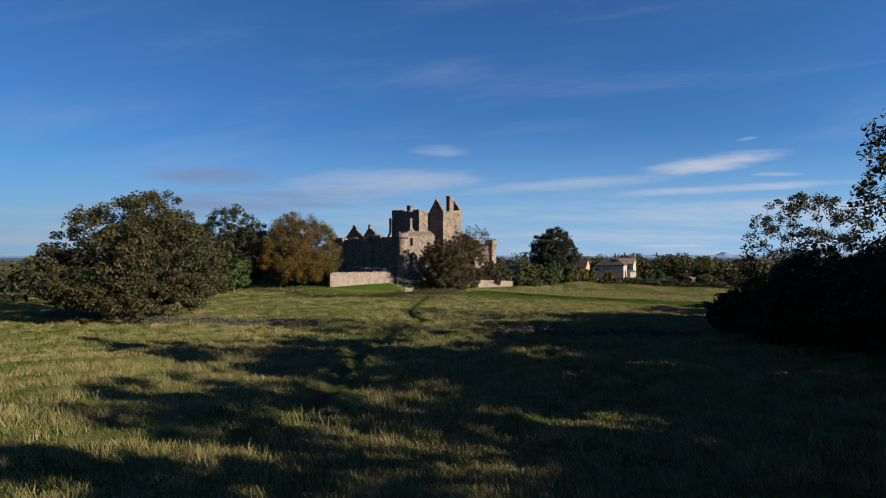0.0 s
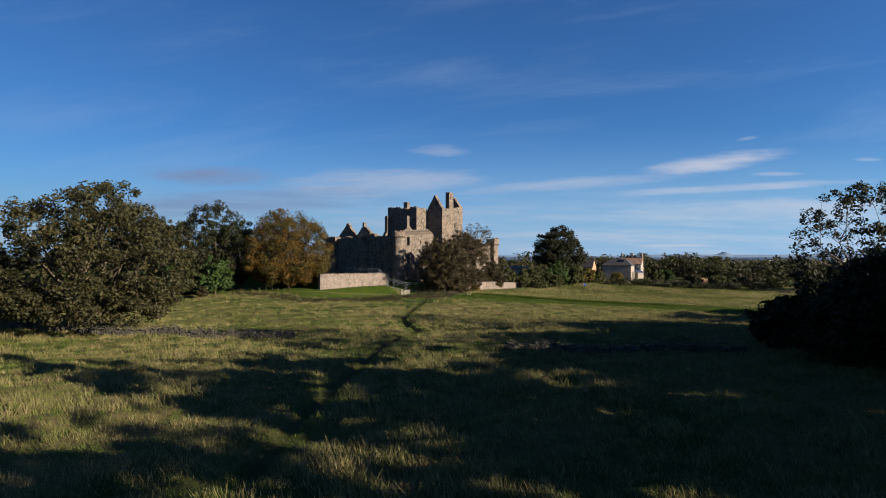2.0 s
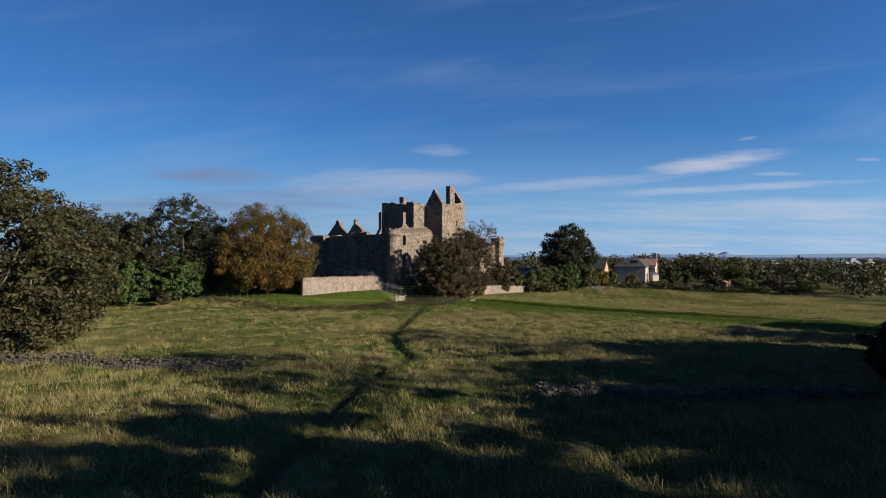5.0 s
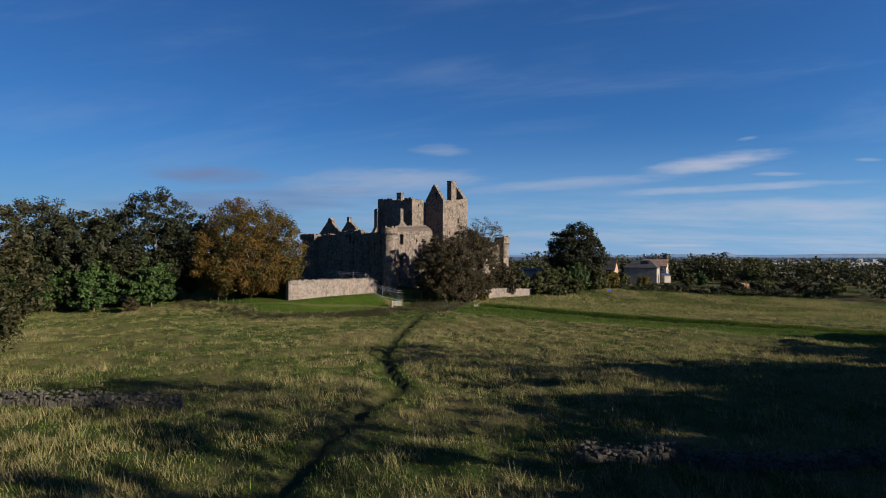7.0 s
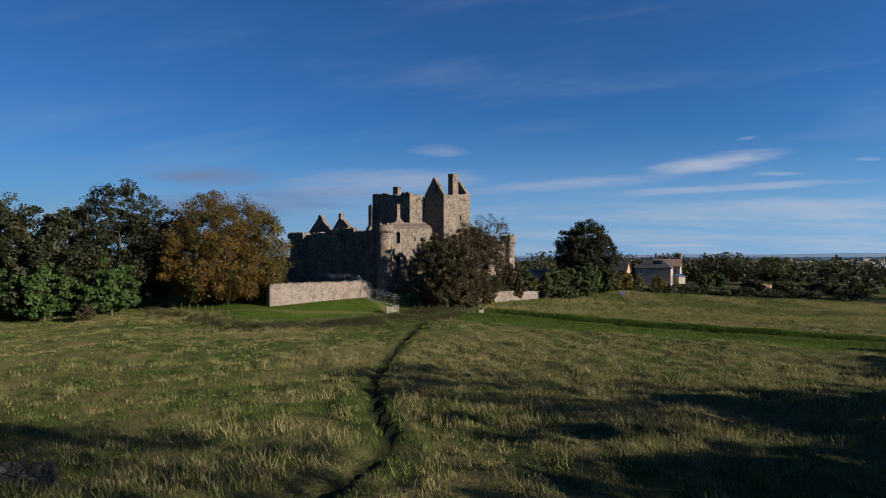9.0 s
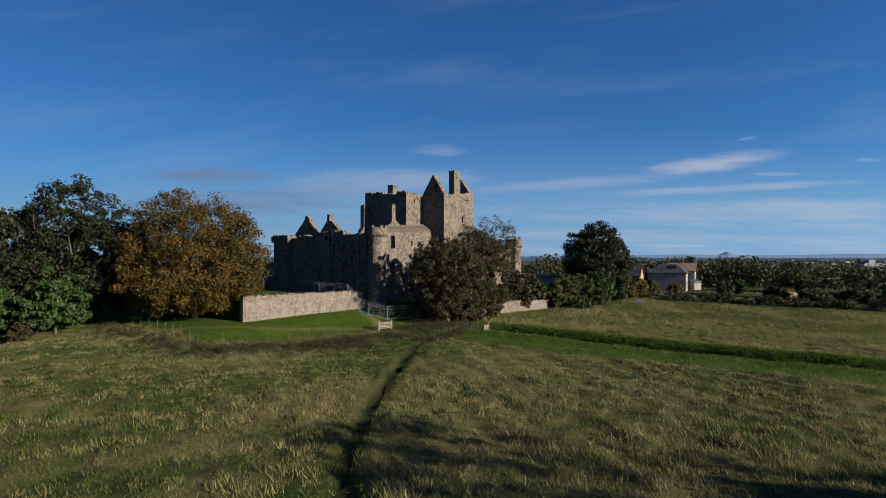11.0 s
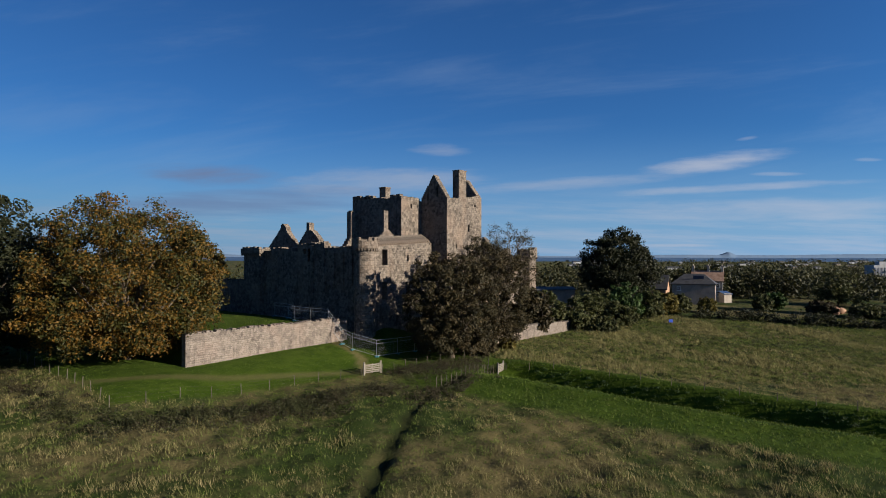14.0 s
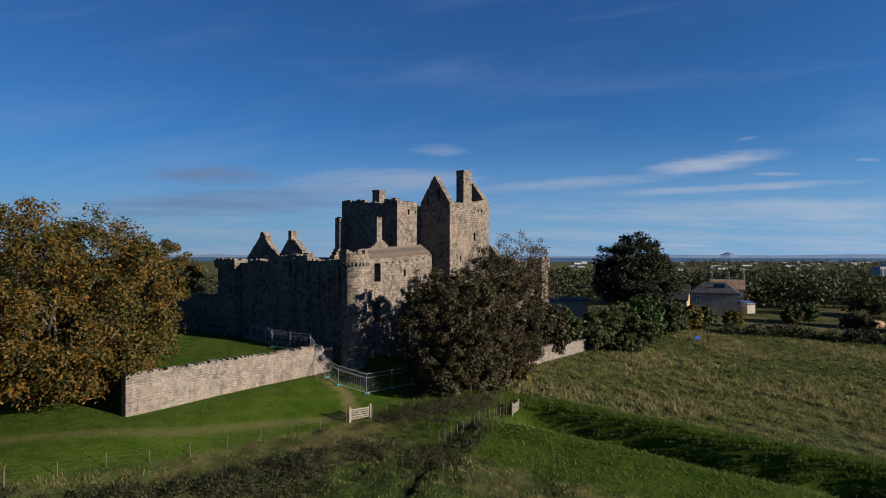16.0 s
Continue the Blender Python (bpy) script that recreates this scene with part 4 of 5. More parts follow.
def dry_wall(points, height, seed, label, pieces=300):
    """A tumbled dry-stone dyke: a rough core with stones laid in courses on it."""
    r = rng(seed)
    pts = [Vector((x, y, 0)) for x, y in points]
    base = thing("dry_stone_wall", pts[0].x, pts[0].y, 0.0, label, "wall")
    inv = Matrix.Translation(-pts[0])
    lengths = [(q - p).length for p, q in zip(pts, pts[1:])]
    total = sum(lengths)

    def at(s):
        for p, q, n in zip(pts, pts[1:], lengths):
            if s <= n or q is pts[-1]:
                return p.lerp(q, min(1, s / n)), math.atan2(q.y - p.y, q.x - p.x)
            s -= n
    bm = bmesh.new()
    n = int(total / 0.30)
    for k in range(2):
        for i in range(n):
            p, ang = at((i + 0.5 * k + 0.25) * total / n)
            h = height * (r.uniform(0.30, 0.55) if k else r.uniform(0.62, 0.95))
            g = float(terrain(p.x, p.y))
            box(bm, inv @ Vector((p.x, p.y, g + h / 2 - 0.15)), (r.uniform(0.25, 0.5), 0.5 if k else 0.3, h + 0.3), Matrix.Rotation(ang + r.uniform(-0.35, 0.35), 4, "Z") @ Matrix.Rotation(r.uniform(-0.2, 0.2), 4, "Y"), 0.07)
    bmesh.ops.remove_doubles(bm, verts=bm.verts, dist=0.01)
    tagged(part("core", bm, DRYSTONE, base), kind="stuff")
    rows = 3
    per = pieces // rows
    for k in range(rows):
        for i in range(per):
            p, ang = at((i + 0.5 + r.uniform(-.2, .2)) * total / per)
            side = (-1, 1, 0)[k]
            nrm = Vector((math.sin(ang), -math.cos(ang), 0))
            g = float(terrain(p.x, p.y))
            z = g + (height * (r.uniform(0.86, 1.12) if k == 2 else r.uniform(0.2, 0.8)))
            ob = part("stone", STONES[int(r.integers(7))], None, base)
            size = total / per * r.uniform(0.75, 1.15)
            ob.matrix_basis = inv @ Matrix.Translation(p + nrm * (0.17 * side) + Vector((0, 0, z))) @ Matrix.Rotation(ang + r.uniform(-.25, .25), 4, "Z") @ Matrix.Rotation(r.uniform(-.35, .35), 4, "Y") @ Matrix.Diagonal((size, min(0.42, size), min(0.36, size * 0.8), 1))
    return base


dry_wall([(-15.2, 70.6), (-24, 71.4), (-36, 73.0), (-52, 76.5)], 0.85, 31, "tumbled dry-stone wall with pale lit top stones")
dry_wall([(5.5, 61.2), (16, 61.0), (27, 62.5)], 0.75, 32, "dark tumbled dry-stone wall in shade", 240)

# ---- fences and gates ----
def wire_fence(points, label, gap=2.6, height=0.95):
    base = thing("wire_fence", points[0][0], points[0][1], 0.0, label, "fence")
    bm = bmesh.new()
    rod(bm, (0, 0, -0.4), (0, 0, height), 0.036, 0.032, 7)
    post = bpy.data.meshes.new("post")
    bm.to_mesh(post)
    bm.free()
    post.materials.append(POST_WOOD)
    r = rng(len(points))
    tops = []
    for (x0, y0), (x1, y1) in zip(points, points[1:]):
        n = max(1, round(math.hypot(x1 - x0, y1 - y0) / gap))
        for i in range(n):
            x, y = x0 + (x1 - x0) * i / n, y0 + (y1 - y0) * i / n
            tops.append((x, y, float(terrain(x, y))))
    tops.append((*points[-1], float(terrain(*points[-1]))))
    for x, y, z in tops:
        part("post", post, None, base).matrix_basis = pose(x - points[0][0], y - points[0][1], z, r.uniform(-4, 4), r.uniform(-4, 4), 0)
    for h in (0.35, 0.68, 0.98):
        bm = bmesh.new()
        for (xa, ya, za), (xb, yb, zb) in zip(tops, tops[1:]):
            rod(bm, (xa - points[0][0], ya - points[0][1], za + h), (xb - points[0][0], yb - points[0][1], zb + h), 0.003, None, 4)
        part("wire", bm, POST_WOOD, base)
    return base


wire_fence([(-46, 137.5), (-35, 128.5), (-27, 121.5)], "post-and-wire fence along the edge of the lawn", 2.2)
wire_fence([(-27, 121.5), (-17, 130), (-9.2, 136.3)], "post-and-wire fence beside the brambles", 2.6)
wire_fence([(-7.2, 137.9), (-2.5, 142.5), (2.0, 146.0), (4.8, 144.6)], "post-and-wire fence by the castle tree", 1.7)
wire_fence([(-1.3, 131), (1.2, 135), (3.6, 139), (5.2, 142.6)], "old paling fence running to the gate", 1.0, 1.0)
wire_fence([(6.8, 143.8), (12, 141.6), (20, 136), (30, 128.7), (42, 120), (54, 111.5)], "low wire fence along the ditch bank", 3.0, 0.8)


def gate(x, y, rz, width, label):
    z = float(terrain(x, y))
    base = thing("field_gate", x, y, z, label, "gate", rz=rz)
    for i in range(5):
        bm = bmesh.new()
        box(bm, (0, 0, 0.28 + 0.19 * i), (width, 0.04, 0.11), None, 0.006)
        part("rail", bm, TIMBER, base)
    for sx in (-1, 0, 1):
        bm = bmesh.new()
        box(bm, (sx * width * 0.48, 0.035, 0.66), (0.09, 0.04, 0.98), None, 0.006)
        part("stile", bm, TIMBER, base)
    for sx in (-1, 1):
        bm = bmesh.new()
        box(bm, (sx * (width / 2 + 0.14), 0, 0.5), (0.16, 0.16, 1.75), None, 0.015)
        part("gate_post", bm, TIMBER, base)
    bm = bmesh.new()
    box(bm, (0, -0.03, 0.66), (width * 1.0, 0.03, 0.08), Matrix.Rotation(0.7, 4, "Y") @ Matrix.Diagonal((0.62, 1, 1, 1)), 0.004)
    part("brace", bm, TIMBER, base)
    return base


gate(-8.2, 137.2, 35, 1.7, "weathered wooden field gate at the lawn fence")
gate(6.1, 143.2, 60, 1.25, "small weathered wooden gate at the ditch head")


def site_panel(p, q, label="galvanised mesh site fence panel on rubber feet", height=2.0):
    """A temporary fence panel from p to q, on blocks."""
    za, zb = float(terrain(*p)), float(terrain(*q))
    base = thing("site_fence_panel", p[0], p[1], za, label, "fence panel", "temporary site fence")
    d = Vector((q[0] - p[0], q[1] - p[1], zb - za))
    up = Vector((0, 0, 1))
    lo, hi = up * 0.14, up * height
    def bar(name, a, b, r):
        bm = bmesh.new()
        rod(bm, a, b, r, None, 7)
        part(name, bm, GALV, base)
    bar("upright", up * 0.02, hi, 0.028)
    bar("upright", d + up * 0.02, d + hi, 0.028)
    bar("top_rail", hi, d + hi, 0.026)
    bar("bottom_rail", lo, d + lo, 0.024)
    bar("mid_rail", up * (height * 0.8), d + up * (height * 0.8), 0.022)
    bm = bmesh.new()
    n = int(d.length / 0.22)
    for i in range(1, n):
        rod(bm, lo + d * (i / n), hi + d * (i / n), 0.0025, None, 4)
    for i in range(1, 8):
        rod(bm, up * (0.14 + i * 0.23), d + up * (0.14 + i * 0.23), 0.0025, None, 4)
    tagged(part("wire_mesh", bm, GALV, base, "fine wire mesh infill"), kind="stuff")
    for e in (Vector((0, 0, 0)), d):
        bm = bmesh.new()
        box(bm, e + up * 0.07, (0.68, 0.24, 0.15), Matrix.Rotation(math.atan2(d.y, d.x) + 1.57, 4, "Z"), 0.03)
        part("foot", bm, BLUE_FOOT, base, "blue-green rubber foot block")


FENCE_A = [(-15.3, 148.9), (-13.2, 146.9), (-11.6, 145.2), (-8.6, 144.4), (-6.3, 146.9), (-4.3, 149.1), (-2.4, 150.4)]
for p, q in zip(FENCE_A, FENCE_A[1:]):
    site_panel(p, q)
FENCE_B = [plan(-2.6, 16.5), plan(-2.8, 13.2), plan(-4.2, 10.0), plan(-4.0, 7.0), plan(-3.4, 4.2)]
for p, q in zip(FENCE_B, FENCE_B[1:]):
    site_panel(p, q, "galvanised mesh site fence panel on the terrace")

# ---- houses beyond the field ----
def house(name, x, y, z, rz, w, d, eaves, ridge_h, wall_mat, roof_mat, label, hipped=0.0, windows=(), stacks=()):
    """A house: walls, pitched roof with overhang, windows with frames, chimney stacks."""
    base = thing(name, x, y, z, label, "house", rz=rz)
    bm = bmesh.new()
    v = [bm.verts.new(p) for p in ((-w/2, -d/2, -1), (w/2, -d/2, -1), (w/2, d/2, -1), (-w/2, d/2, -1), (-w/2, -d/2, eaves), (w/2, -d/2, eaves), (w/2, d/2, eaves), (-w/2, d/2, eaves))]
    hz = eaves + (ridge_h - eaves) * (1 if not hipped else 0.02)
    g0, g1 = bm.verts.new((-w/2, 0, hz)), bm.verts.new((w/2, 0, hz))
    for f in ((v[0], v[1], v[5], v[4]), (v[2], v[3], v[7], v[6]), (v[1], v[2], v[6], g1, v[5]), (v[3], v[0], v[4], g0, v[7])):
        bm.faces.new(f)
    part("wall", bm, wall_mat, base)
    bm = bmesh.new()
    o, t = 0.35, 0.22
    e = eaves - 0.1
    for lift in (0, t):
        a = [bm.verts.new(p) for p in ((-w/2-o, -d/2-o, e+lift), (w/2+o, -d/2-o, e+lift), (w/2+o, d/2+o, e+lift), (-w/2-o, d/2+o, e+lift), (-w/2-o+hipped, 0, ridge_h+lift), (w/2+o-hipped, 0, ridge_h+lift))]
        bm.faces.new((a[0], a[1], a[5], a[4]))
        bm.faces.new((a[2], a[3], a[4], a[5]))
        if hipped:
            bm.faces.new((a[1], a[2], a[5]))
            bm.faces.new((a[3], a[0], a[4]))
        if lift == 0:
            low = a
    for i, j in ((0, 1), (1, 2), (2, 3), (3, 0)) if hipped else ((0, 1), (2, 3), (1, 5), (5, 2), (3, 4), (4, 0)):
        bm.verts.ensure_lookup_table()
        bm.faces.new((low[i], low[j], a[j], a[i]))
    roof = part("roof", bm, roof_mat, base)
    for sx, sy in stacks:
        bm = bmesh.new()
        box(bm, (sx, sy, ridge_h + 0.4), (0.7, 1.3, 2.2), None, 0.04)
        box(bm, (sx, sy, ridge_h + 1.55), (0.85, 1.45, 0.16))
        for k in (-0.4, 0, 0.4):
            rod(bm, (sx, sy + k, ridge_h + 1.6), (sx, sy + k, ridge_h + 2.05), 0.13, 0.1, 8)
        part("chimney", bm, HARL, base)
    for face, s, zc, ww, hh in windows:
        m = {"s": Matrix.Translation((s, -d/2 - 0.02, zc)), "w": Matrix.Translation((-w/2 - 0.02, s, zc)) @ Matrix.Rotation(-math.pi/2, 4, "Z"), "e": Matrix.Translation((w/2 + 0.02, s, zc)) @ Matrix.Rotation(math.pi/2, 4, "Z")}[face]
        bm = bmesh.new()
        for cx, cz, sx_, sz_ in ((0, hh/2, ww + 0.16, 0.1), (0, -hh/2, ww + 0.3, 0.12), (-ww/2, 0, 0.1, hh), (ww/2, 0, 0.1, hh), (0, 0, 0.06, hh), (0, 0, ww, 0.06)):
            box(bm, m @ Vector((cx, 0, cz)), (sx_, 0.12, sz_), m.to_3x3().to_4x4())
        win = part("window", bm, WHITE, base)
        bm = bmesh.new()
        box(bm, m @ Vector((0, 0.02, 0)), (ww, 0.04, hh), m.to_3x3().to_4x4())
        part("pane", bm, GLASS_DARK, win)
    return base


def at_ground(x, y, dz=0.0):
    return float(terrain(x, y)) + dz


hz = 0.9
H1 = house("cottage", 68.6, 232, hz, -27, 10.6, 8.6, 4.5, 7.0, HARL, SLATE, "cream harled house with dark slate hipped roof", 3.2, [("s", -3.6, 3.3, 0.8, 1.1)])
bm = bmesh.new()
box(bm, (1.2, -2.35, 6.1), (2.6, 0.08, 1.7), Matrix.Rotation(radians(30), 4, "X"))
part("solar_panel", bm, SOLAR, H1, "blue solar panel on the roof")
house("cottage", 77.5, 243, hz, -27, 8, 8.0, 4.8, 7.6, HARL, TILE_RED, "pale house with brown roof and chimney stacks", 0.0,
      [("s", -2.8, 3.6, 0.9, 1.2), ("s", 0, 3.6, 0.9, 1.2), ("s", 2.8, 3.6, 0.9, 1.2), ("s", -2.8, 1.3, 0.9, 1.3), ("s", 2.8, 1.3, 0.9, 1.3), ("e", 0, 3.4, 0.9, 1.2)], [(-3.9, 0), (3.9, 0), (0.2, 0)])
house("outbuilding", 50.5, 217, 1.0, -30, 9, 6.0, 4.0, 7.2, BRICKISH, SLATE, "reddish stone outbuilding with steep slate gable roof")
house("outbuilding", 23, 215, at_ground(23, 215), 8, 16, 6, 5.2, 5.6, HARL, SLATE, "long low building with shallow dark roof behind scrub")
bm = bmesh.new()
box(bm, (0, 0, 0.8), (2.6, 2.0, 2.6), None, 0.05)
t_ = thing("glazed_porch", 75.6, 229.0, hz, "glazed porch with blue-white roof beside the house", "porch", rz=18)
part("porch_body", bm, HARL, t_)
bm = bmesh.new()
box(bm, (0, -0.1, 2.25), (2.9, 2.4, 0.12), Matrix.Rotation(0.3, 4, "X"))
part("roof", bm, SOLAR, t_)

r = rng(60)
for i, (x, y, s) in enumerate([(89, 206, 2.2), (91.5, 207, 1.5), (85.5, 209, 1.4), (79, 218, 1.2)]):
    bm = bmesh.new()
    bmesh.ops.create_icosphere(bm, subdivisions=2, radius=s * 0.7)
    for v in bm.verts:
        v.co *= r.uniform(0.85, 1.12)
        v.co.z *= 0.85
        v.co.y *= 0.7
    ob = part("boulder", bm, BRICKISH)
    ob.location = (x, y, at_ground(x, y) + s * 0.35)
    tagged(ob, "large rough pinkish boulder in the grass", "boulder", "boulders near the house")

t_ = thing("sign_board", 44.5, 188.5, at_ground(44.5, 188.5), "small blue board on two posts by the scrub", "sign")
bm = bmesh.new()
box(bm, (0, 0, 0.75), (0.8, 0.06, 0.6), None, 0.01)
part("board", bm, BLUE_SIGN, t_)
for sx in (-0.3, 0.3):
    bm = bmesh.new()
    box(bm, (sx, 0.07, 0.4), (0.07, 0.07, 1.2))
    part("post", bm, TIMBER, t_)

# ---- far town ----
def tower_block(x, y, z0, w, d, h, rz):
    base = thing("tower_block", x, y, z0, "pale high-rise block with dark vertical bands", "building", rz=rz)
    bm = bmesh.new()
    box(bm, (0, 0, h / 2), (w, d, h))
    part("wall", bm, CONCRETE, base)
    for i in range(6):
        bm = bmesh.new()
        box(bm, ((i - 2.5) * w / 6, -d / 2 - 0.1, h / 2 - 1), (w / 15, 0.5, h - 4))
        part("window_band", bm, DARK_BAND, base, "dark band of windows")
    bm = bmesh.new()
    box(bm, (w * 0.1, 0, h + 2), (w * 0.35, d * 0.5, 5))
    part("plant_room", bm, CONCRETE, base)


tower_block(560, 800, -30, 22, 20, 30.5, -8)
tower_block(586, 806, -30, 19, 20, 29.5, -8)
r = rng(61)
for i in range(44):
    y = r.uniform(1250, 2000)
    x = y * r.uniform(0.22, 0.72)
    w, h = r.uniform(8, 34), r.uniform(3, 6)
    bm = bmesh.new()
    box(bm, (0, 0, h / 2), (w, 14, h))
    base = thing("far_building", x, y, float(terrain(x, y)) - 0.5, "small pale building in the far town", "building", "far town", rz=float(r.uniform(-10, 10)))
    part("wall", bm, CONCRETE if i % 4 else HARL, base)
    bm = bmesh.new()
    for sy in (-1, 1):
        box(bm, (0, sy * 3.6, h + 1.2), (w + 1, 8, 0.4), Matrix.Rotation(-sy * 0.32, 4, "X"))
    part("roof", bm, SLATE if i % 3 else CONCRETE, base)

# ---- meadow grass ----
def grass_material():
    m, t, b = material("grass_blades", 0.8, 0.15)
    geo = t.nodes.new("ShaderNodeNewGeometry")
    at = t.nodes.new("ShaderNodeAttribute")
    at.attribute_name = "dry"
    g = mix_node(t, geo.outputs["Random Per Island"], (0.040, 0.072, 0.010), (0.105, 0.152, 0.026))
    d = mix_node(t, geo.outputs["Random Per Island"], (0.118, 0.097, 0.044), (0.325, 0.270, 0.140))
    col = mix_node(t, at.outputs["Fac"], g, d)
    link(t, col, b.inputs["Base Color"])
    tr = t.nodes.new("ShaderNodeBsdfTranslucent")
    link(t, col, tr.inputs[0])
    mx = t.nodes.new("ShaderNodeMixShader")
    mx.inputs[0].default_value = 0.3
    link(t, b.outputs[0], mx.inputs[1])
    link(t, tr.outputs[0], mx.inputs[2])
    link(t, mx.outputs[0], t.nodes["Material Output"].inputs[0])
    return m


GRASS = grass_material()


def wavy(x, y, s, k):
    """Smooth patchy noise from a few crossed waves, 0 to 1."""
    r = rng(k)
    out = np.zeros_like(x)
    for i in range(9):
        a, f = r.uniform(0, 6.28), s * r.uniform(0.5, 2.2)
        out += np.sin((x * math.cos(a) + y * math.sin(a)) * f + r.uniform(0, 6.28)) / 9
    return np.clip(0.5 + out * 1.5, 0, 1)


def blades(name, x, y, height, dry, per, seed, label, width=0.019, lean=0.8, wide=0.2):
    """Tufts of separate blades: one thin triangle a blade."""
    r = rng(seed)
    n = len(x)
    z = terrain(x, y)
    cx, cy, cz = np.repeat(x, per), np.repeat(y, per), np.repeat(z, per)
    h = np.repeat(height, per) * r.uniform(0.5, 1.15, n * per)
    a = r.uniform(0, 2 * math.pi, n * per)
    spread = np.repeat(height, per) * wide
    bx, by = cx + r.normal(0, 1, n * per) * spread, cy + r.normal(0, 1, n * per) * spread
    cz = terrain(bx, by)
    lx = np.cos(a) * h * lean * r.random(n * per) - 0.2 * h
    ly = np.sin(a) * h * lean * r.random(n * per) + 0.06 * h
    w = width * r.uniform(0.6, 1.5, n * per) * (0.6 + h)
    wa = r.uniform(0, math.pi, n * per)
    wx, wy = np.cos(wa) * w, np.sin(wa) * w
    p0 = np.stack([bx - wx, by - wy, cz - 0.05], -1)
    p1 = np.stack([bx + wx, by + wy, cz - 0.05], -1)
    p2 = np.stack([bx + lx, by + ly, cz + h], -1)
    me = mesh_of(name, np.stack([p0, p1, p2], 1).reshape(-1, 3), np.arange(n * per * 3).reshape(-1, 3), GRASS)
    dr = np.repeat(np.clip(np.repeat(dry, per) + r.normal(0, 0.12, n * per), 0, 1), 3)
    me.attributes.new("dry", "FLOAT", "POINT").data.foreach_set("value", dr.astype(np.float32))
    return tagged(new(name, me), label, "grass", kind="stuff")


r = rng(5)


def meadow_spots(n):
    """Random spots of rough grass, off the path, the lawn, the walls and the castle mound."""
    y = 8 + 155 * r.random(n) ** 0.95
    x = r.uniform(-1, 1, n) * np.minimum(6 + 0.80 * y, 78)
    a, b = to_plan(x, y)
    wall_y = np.interp(x, [-52, -36, -24, -15.2], [76.5, 73.0, 71.4, 70.6])
    ok = (mown_mask(x, y) < 0.35) & (trail_distance(x, y) > 0.30 + r.random(n) * 0.30)
    ok &= ~((b > -9.5) & (a > 8) & (a < 60)) & ~((y > 150) & (x < 8)) & (x < 95 - 0.1 * y)
    ok &= ~((x < -14.5) & (np.abs(y - wall_y) < 0.4))
    return x[ok], y[ok]


def meadow_dryness(x, y):
    """Straw-coloured where the grass has gone to seed, green in damp drifts and beside the path."""
    patch = 0.36 * wavy(x, y, 0.13, 8) + 0.34 * wavy(x, y, 0.6, 9) + 0.30 * wavy(x, y, 2.0, 14)
    v = step(0.32, 0.54, patch + 0.05 * step(-4, 0, x) - 0.05 * step(120, 140, y) - 0.03 * step(85, 110, y) - 0.13 * step(66, 88, y) * step(4, 14, -x) + r.normal(0, 0.07, len(x)))
    return np.clip(v * (1 - 0.95 * (1 - step(0.7, 1.7, trail_distance(x, y)))), 0, 1)


# low green growth between the tussocks
X, Y = meadow_spots(135000)
D = 0.12 + 0.58 * meadow_dryness(X, Y)
blades("meadow_grass", X, Y, (0.12 + 0.12 * wavy(X, Y, 1.3, 41)) * r.uniform(0.7, 1.3, len(X)), D, 5, 11, "short green and straw meadow grass between tussocks", 0.020, 1.0, wide=0.8)
# the tussocks: leaning sheaves of long blades, pale where dry
X, Y = meadow_spots(60000)
D = meadow_dryness(X, Y)
keep = r.random(len(X)) < 0.25 + 0.75 * D
X, Y, D = X[keep], Y[keep], D[keep]
tall = 0.5 * wavy(X, Y, 0.35, 10) + 0.5 * wavy(X, Y, 1.6, 15)
H = (0.22 + 0.08 * D + 0.22 * D * step(0.40, 0.66, tall)) * r.uniform(0.7, 1.3, len(X)) * (1 - 0.25 * step(80, 110, Y))
blades("tussock_grass", X, Y, H, np.clip(D * r.uniform(0.3, 1.15, len(X)), 0, 1), 17, 13, "tall leaning tussocks of straw-coloured grass", 0.016, 0.95, wide=0.5)
# rough pasture beyond the ditch
N = 46000
X2, Y2 = r.uniform(6, 95, N), r.uniform(138, 200, N)
ok = (to_plan(X2, Y2)[1] < -9.5) & (mown_mask(X2, Y2) < 0.35)
X2, Y2 = X2[ok], Y2[ok]
D2 = step(0.52, 0.75, 0.6 * wavy(X2, Y2, 0.2, 31) + 0.4 * wavy(X2, Y2, 1.2, 32) + r.normal(0, 0.06, len(X2)))
D2 = 0.22 + 0.50 * D2
blades("pasture_grass", X2, Y2, (0.16 + 0.40 * D2) * r.uniform(0.6, 1.5, len(X2)), D2, 5, 33, "rough green pasture with pale seeding tufts", 0.04)
# short green sward on lawn and banks
N = 80000
X = r.uniform(-50, 60, N)
Y = r.uniform(95, 178, N)
keep = (mown_mask(X, Y) > 0.4) & (r.random(N) < 0.9)
X, Y = X[keep], Y[keep]
blades("lawn_grass", X, Y, (0.06 + 0.10 * step(-1, 4, X) * (1 - step(148, 152, Y))) * r.uniform(0.6, 1.6, len(X)), np.full(len(X), 0.04), 4, 12, "short mown green lawn", 0.03)

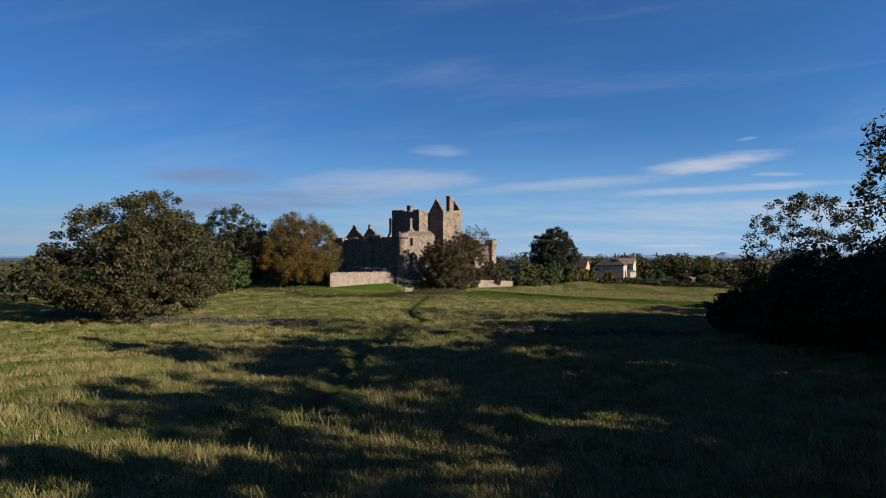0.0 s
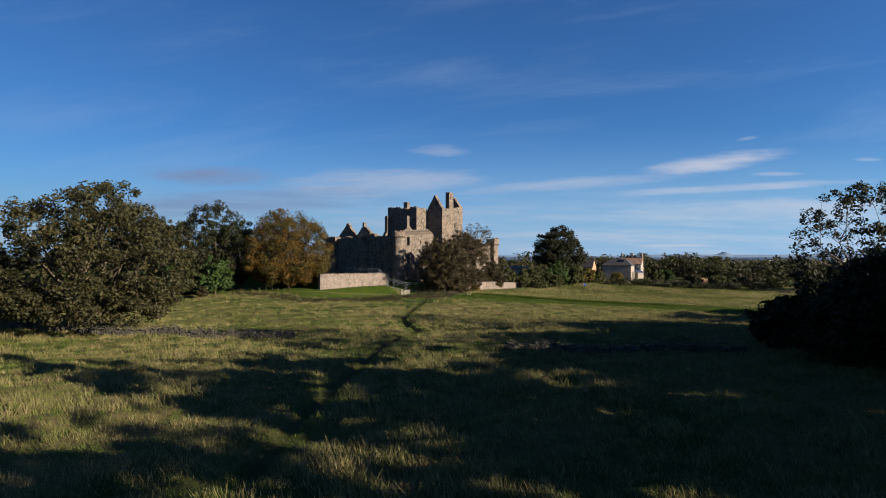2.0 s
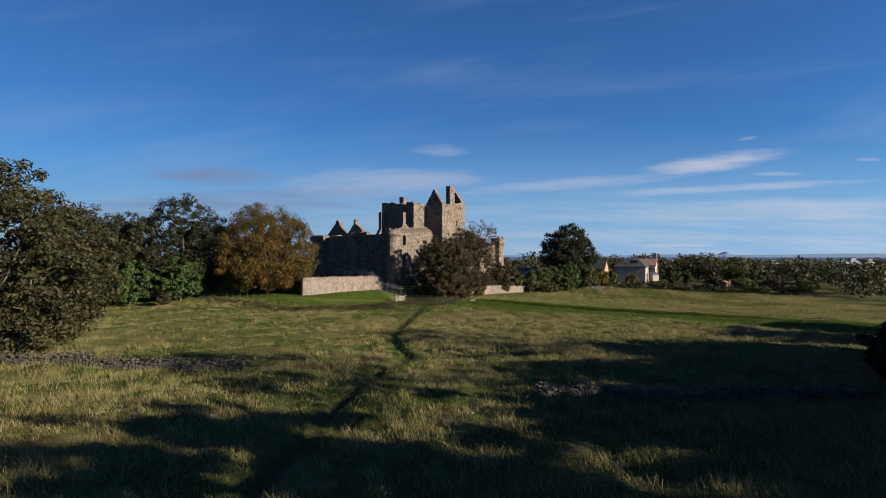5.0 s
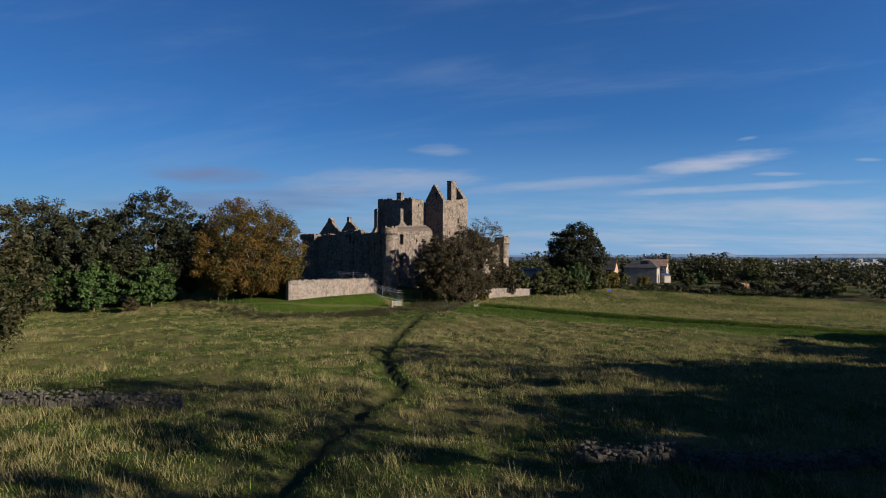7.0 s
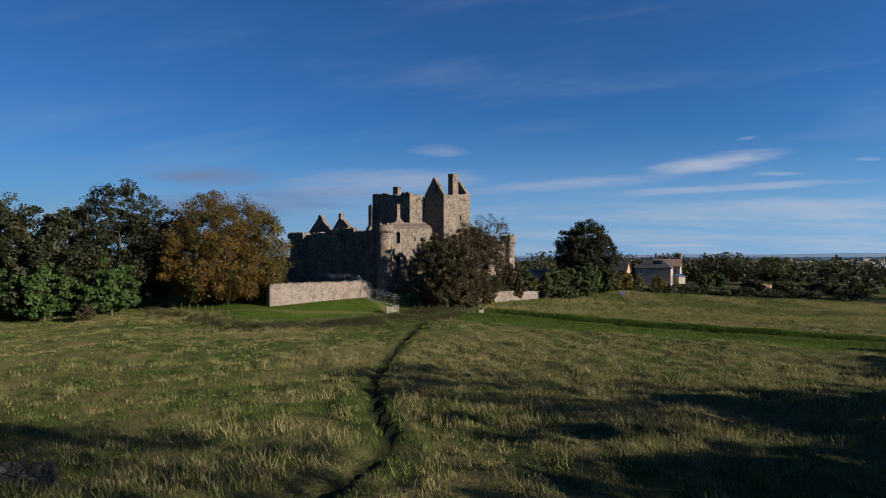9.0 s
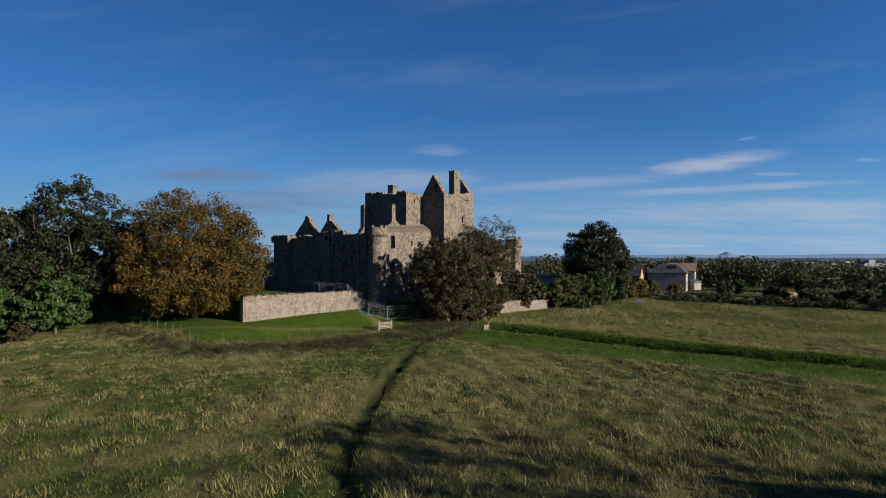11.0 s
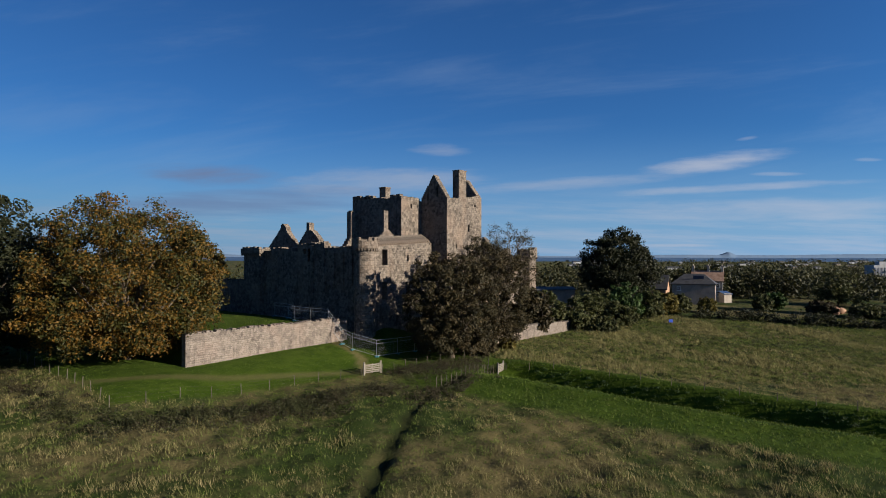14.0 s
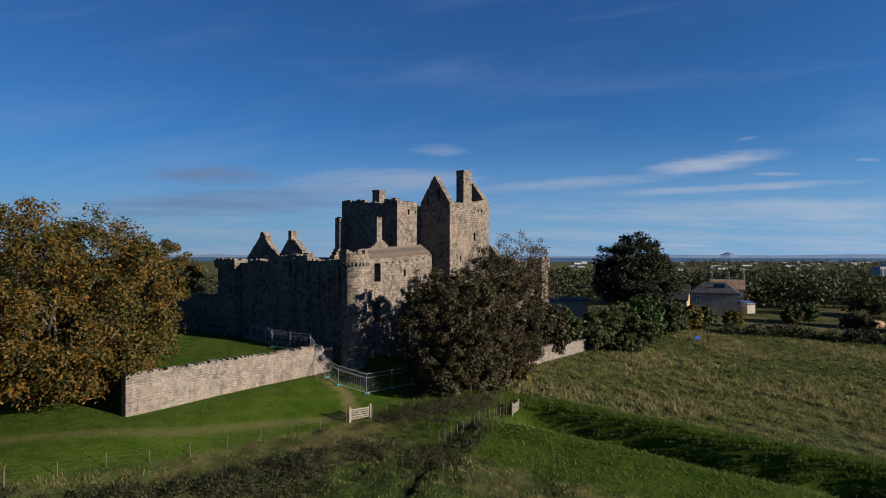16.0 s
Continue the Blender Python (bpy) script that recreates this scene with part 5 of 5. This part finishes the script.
# ---- dead weed stalks by the field wall ----
r = rng(77)
for x, y, n in [(8.3, 60.4, 3), (9.6, 62.3, 2), (-1.5, 63.2, 2), (3.1, 64.8, 2)]:
    base = thing("dead_weed", x, y, float(terrain(x, y)), "tall dry dead weed stalks above the grass", "weed", "dead weeds")
    for i in range(n):
        bm = bmesh.new()
        ox, oy, h = r.uniform(-.3, .3), r.uniform(-.3, .3), r.uniform(1.0, 1.6)
        tip = Vector((ox + r.uniform(-.15, .15), oy + r.uniform(-.15, .15), h))
        rod(bm, (ox, oy, -0.2), tip, 0.014, 0.006, 5)
        for k in range(5):
            q = Vector((ox, oy, 0)).lerp(tip, 0.55 + 0.1 * k)
            rod(bm, q, q + Vector((r.uniform(-.12, .12), r.uniform(-.12, .12), 0.12)), 0.007, 0.003, 4)
        part("stalk", bm, TIMBER, base)

# ---- brambles along the lawn's edge ----
r = rng(21)
cs, rs = [], []
for x0, y0, x1, y1, n, h in [(-26, 119.6, -9.5, 126.5, 150, 0.75), (-17, 124, -5, 132, 60, 0.6), (-44, 132, -27.5, 119.5, 70, 0.6), (-6.5, 137.0, 3.5, 147.5, 90, 0.7), (-3.5, 127, 1.5, 136, 40, 0.55)]:
    n = int(n * 2.8)
    f = r.random(n)
    off = np.abs(r.normal(0, 2.6, n))
    px, py = x0 + (x1 - x0) * f + 0.35 * off + r.normal(0, 0.7, n), y0 + (y1 - y0) * f - off * 0.9 + r.normal(0, 0.6, n)
    pz = terrain(px, py) + h * r.uniform(0.0, 0.8, n) * np.exp(-off / 5)
    cs.append(np.stack([px, py, pz], -1))
    rs.append(r.uniform(0.35, 0.9, n) * (0.5 + h * 0.5))
vs, fs = leaf_cloud(np.concatenate(cs), np.concatenate(rs), 60, 0.068, r, 0.6)
tagged(new("bramble_thicket", mesh_of("bramble_thicket", vs, fs, LEAF_BRAMBLE)), "low brown bramble thicket edging the lawn", "bramble", kind="stuff")
r = rng(22)
n = 2400
px, py = r.uniform(6, 78, n), r.uniform(148, 198, n)
ok = (to_plan(px, py)[1] < -10) & (r.random(n) < 0.8)
px, py = px[ok], py[ok]
vs, fs = leaf_cloud(np.stack([px, py, terrain(px, py) + 0.1], -1), r.uniform(0.25, 0.9, len(px)) ** 1.2, 46, 0.085, r, 0.45)
tagged(new("rough_scrub", mesh_of("rough_scrub", vs, fs, LEAF_SHRUB)), "rough knee-high scrub and weeds on the slope", "scrub", kind="stuff")

n = 170
f = r.random(n)
px, py = 54 + 44 * f + r.normal(0, 0.8, n), 198 - 16 * f + r.normal(0, 1.2, n)
vs, fs = leaf_cloud(np.stack([px, py, terrain(px, py) + r.uniform(0.1, 2.0, n)], -1), r.uniform(0.8, 1.6, n), 60, 0.2, r, 0.7)
tagged(new("hedge", mesh_of("hedge", vs, fs, LEAF_DARK)), "low dark overgrown hedge across the far field", "hedge", kind="stuff")

n = 420
s_, d_ = r.uniform(8, 92, n), r.uniform(0.5, 2.3, n)
px, py = 4.0 + s_ * 0.811 - d_ * 0.585, 147.5 - s_ * 0.585 - d_ * 0.811
vs, fs = leaf_cloud(np.stack([px, py, terrain(px, py) + 0.05], -1), r.uniform(0.25, 0.6, n), 60, 0.06, r, 0.4)
tagged(new("bank_weeds", mesh_of("bank_weeds", vs, fs, LEAF_GREEN)), "dark rough weeds on the steep bank of the ditch", "weeds", kind="stuff")

# ---- far woods ----
r = rng(23)
cs, rs = [], []
def wood(x0, x1, y0, y1, n, h0, h1, rad):
    px, py = r.uniform(x0, x1, n), r.uniform(y0, y1, n)
    h = r.uniform(h0, h1, n)
    for k in range(5):
        q = r.random(n)
        cs.append(np.stack([px + r.normal(0, rad * 0.5, n), py + r.normal(0, rad * 0.5, n), terrain(px, py) + h * (0.15 + 0.8 * q)], -1))
        rs.append(rad * r.uniform(0.5, 0.95, n) * (1.1 - 0.5 * q))
wood(88, 330, 238, 330, 460, 5.5, 9.5, 4.4)
wood(55, 110, 245, 270, 60, 6, 9, 3.6)
wood(20, 120, 250, 330, 170, 7, 11, 4.2)
wood(110, 190, 170, 240, 60, 5, 9, 3.6)
wood(120, 260, 120, 190, 60, 6, 10, 4)
wood(-160, -60, 185, 330, 90, 7, 12, 4.5)
wood(-120, -68, 80, 175, 60, 5, 10, 3.6)
v1, f1 = leaf_cloud(np.concatenate(cs), np.concatenate(rs), 18, 0.6, r, 0.8)
cs, rs = [], []
wood(150, 700, 330, 620, 420, 7, 12, 6)
wood(0, 500, 420, 800, 300, 7, 12, 8)
wood(250, 1100, 560, 1000, 420, 7, 13, 12)
wood(500, 1500, 800, 1900, 420, 7, 13, 16)
v2, f2 = leaf_cloud(np.concatenate(cs), np.concatenate(rs), 12, 1.7, r, 0.8)
vs, fs = np.concatenate([v1, v2]), np.concatenate([f1, f2 + len(v1)])
tagged(new("far_woods", mesh_of("far_woods", vs, fs, WOODS)), "mixed autumn woodland beyond the fields", "woods", kind="stuff")
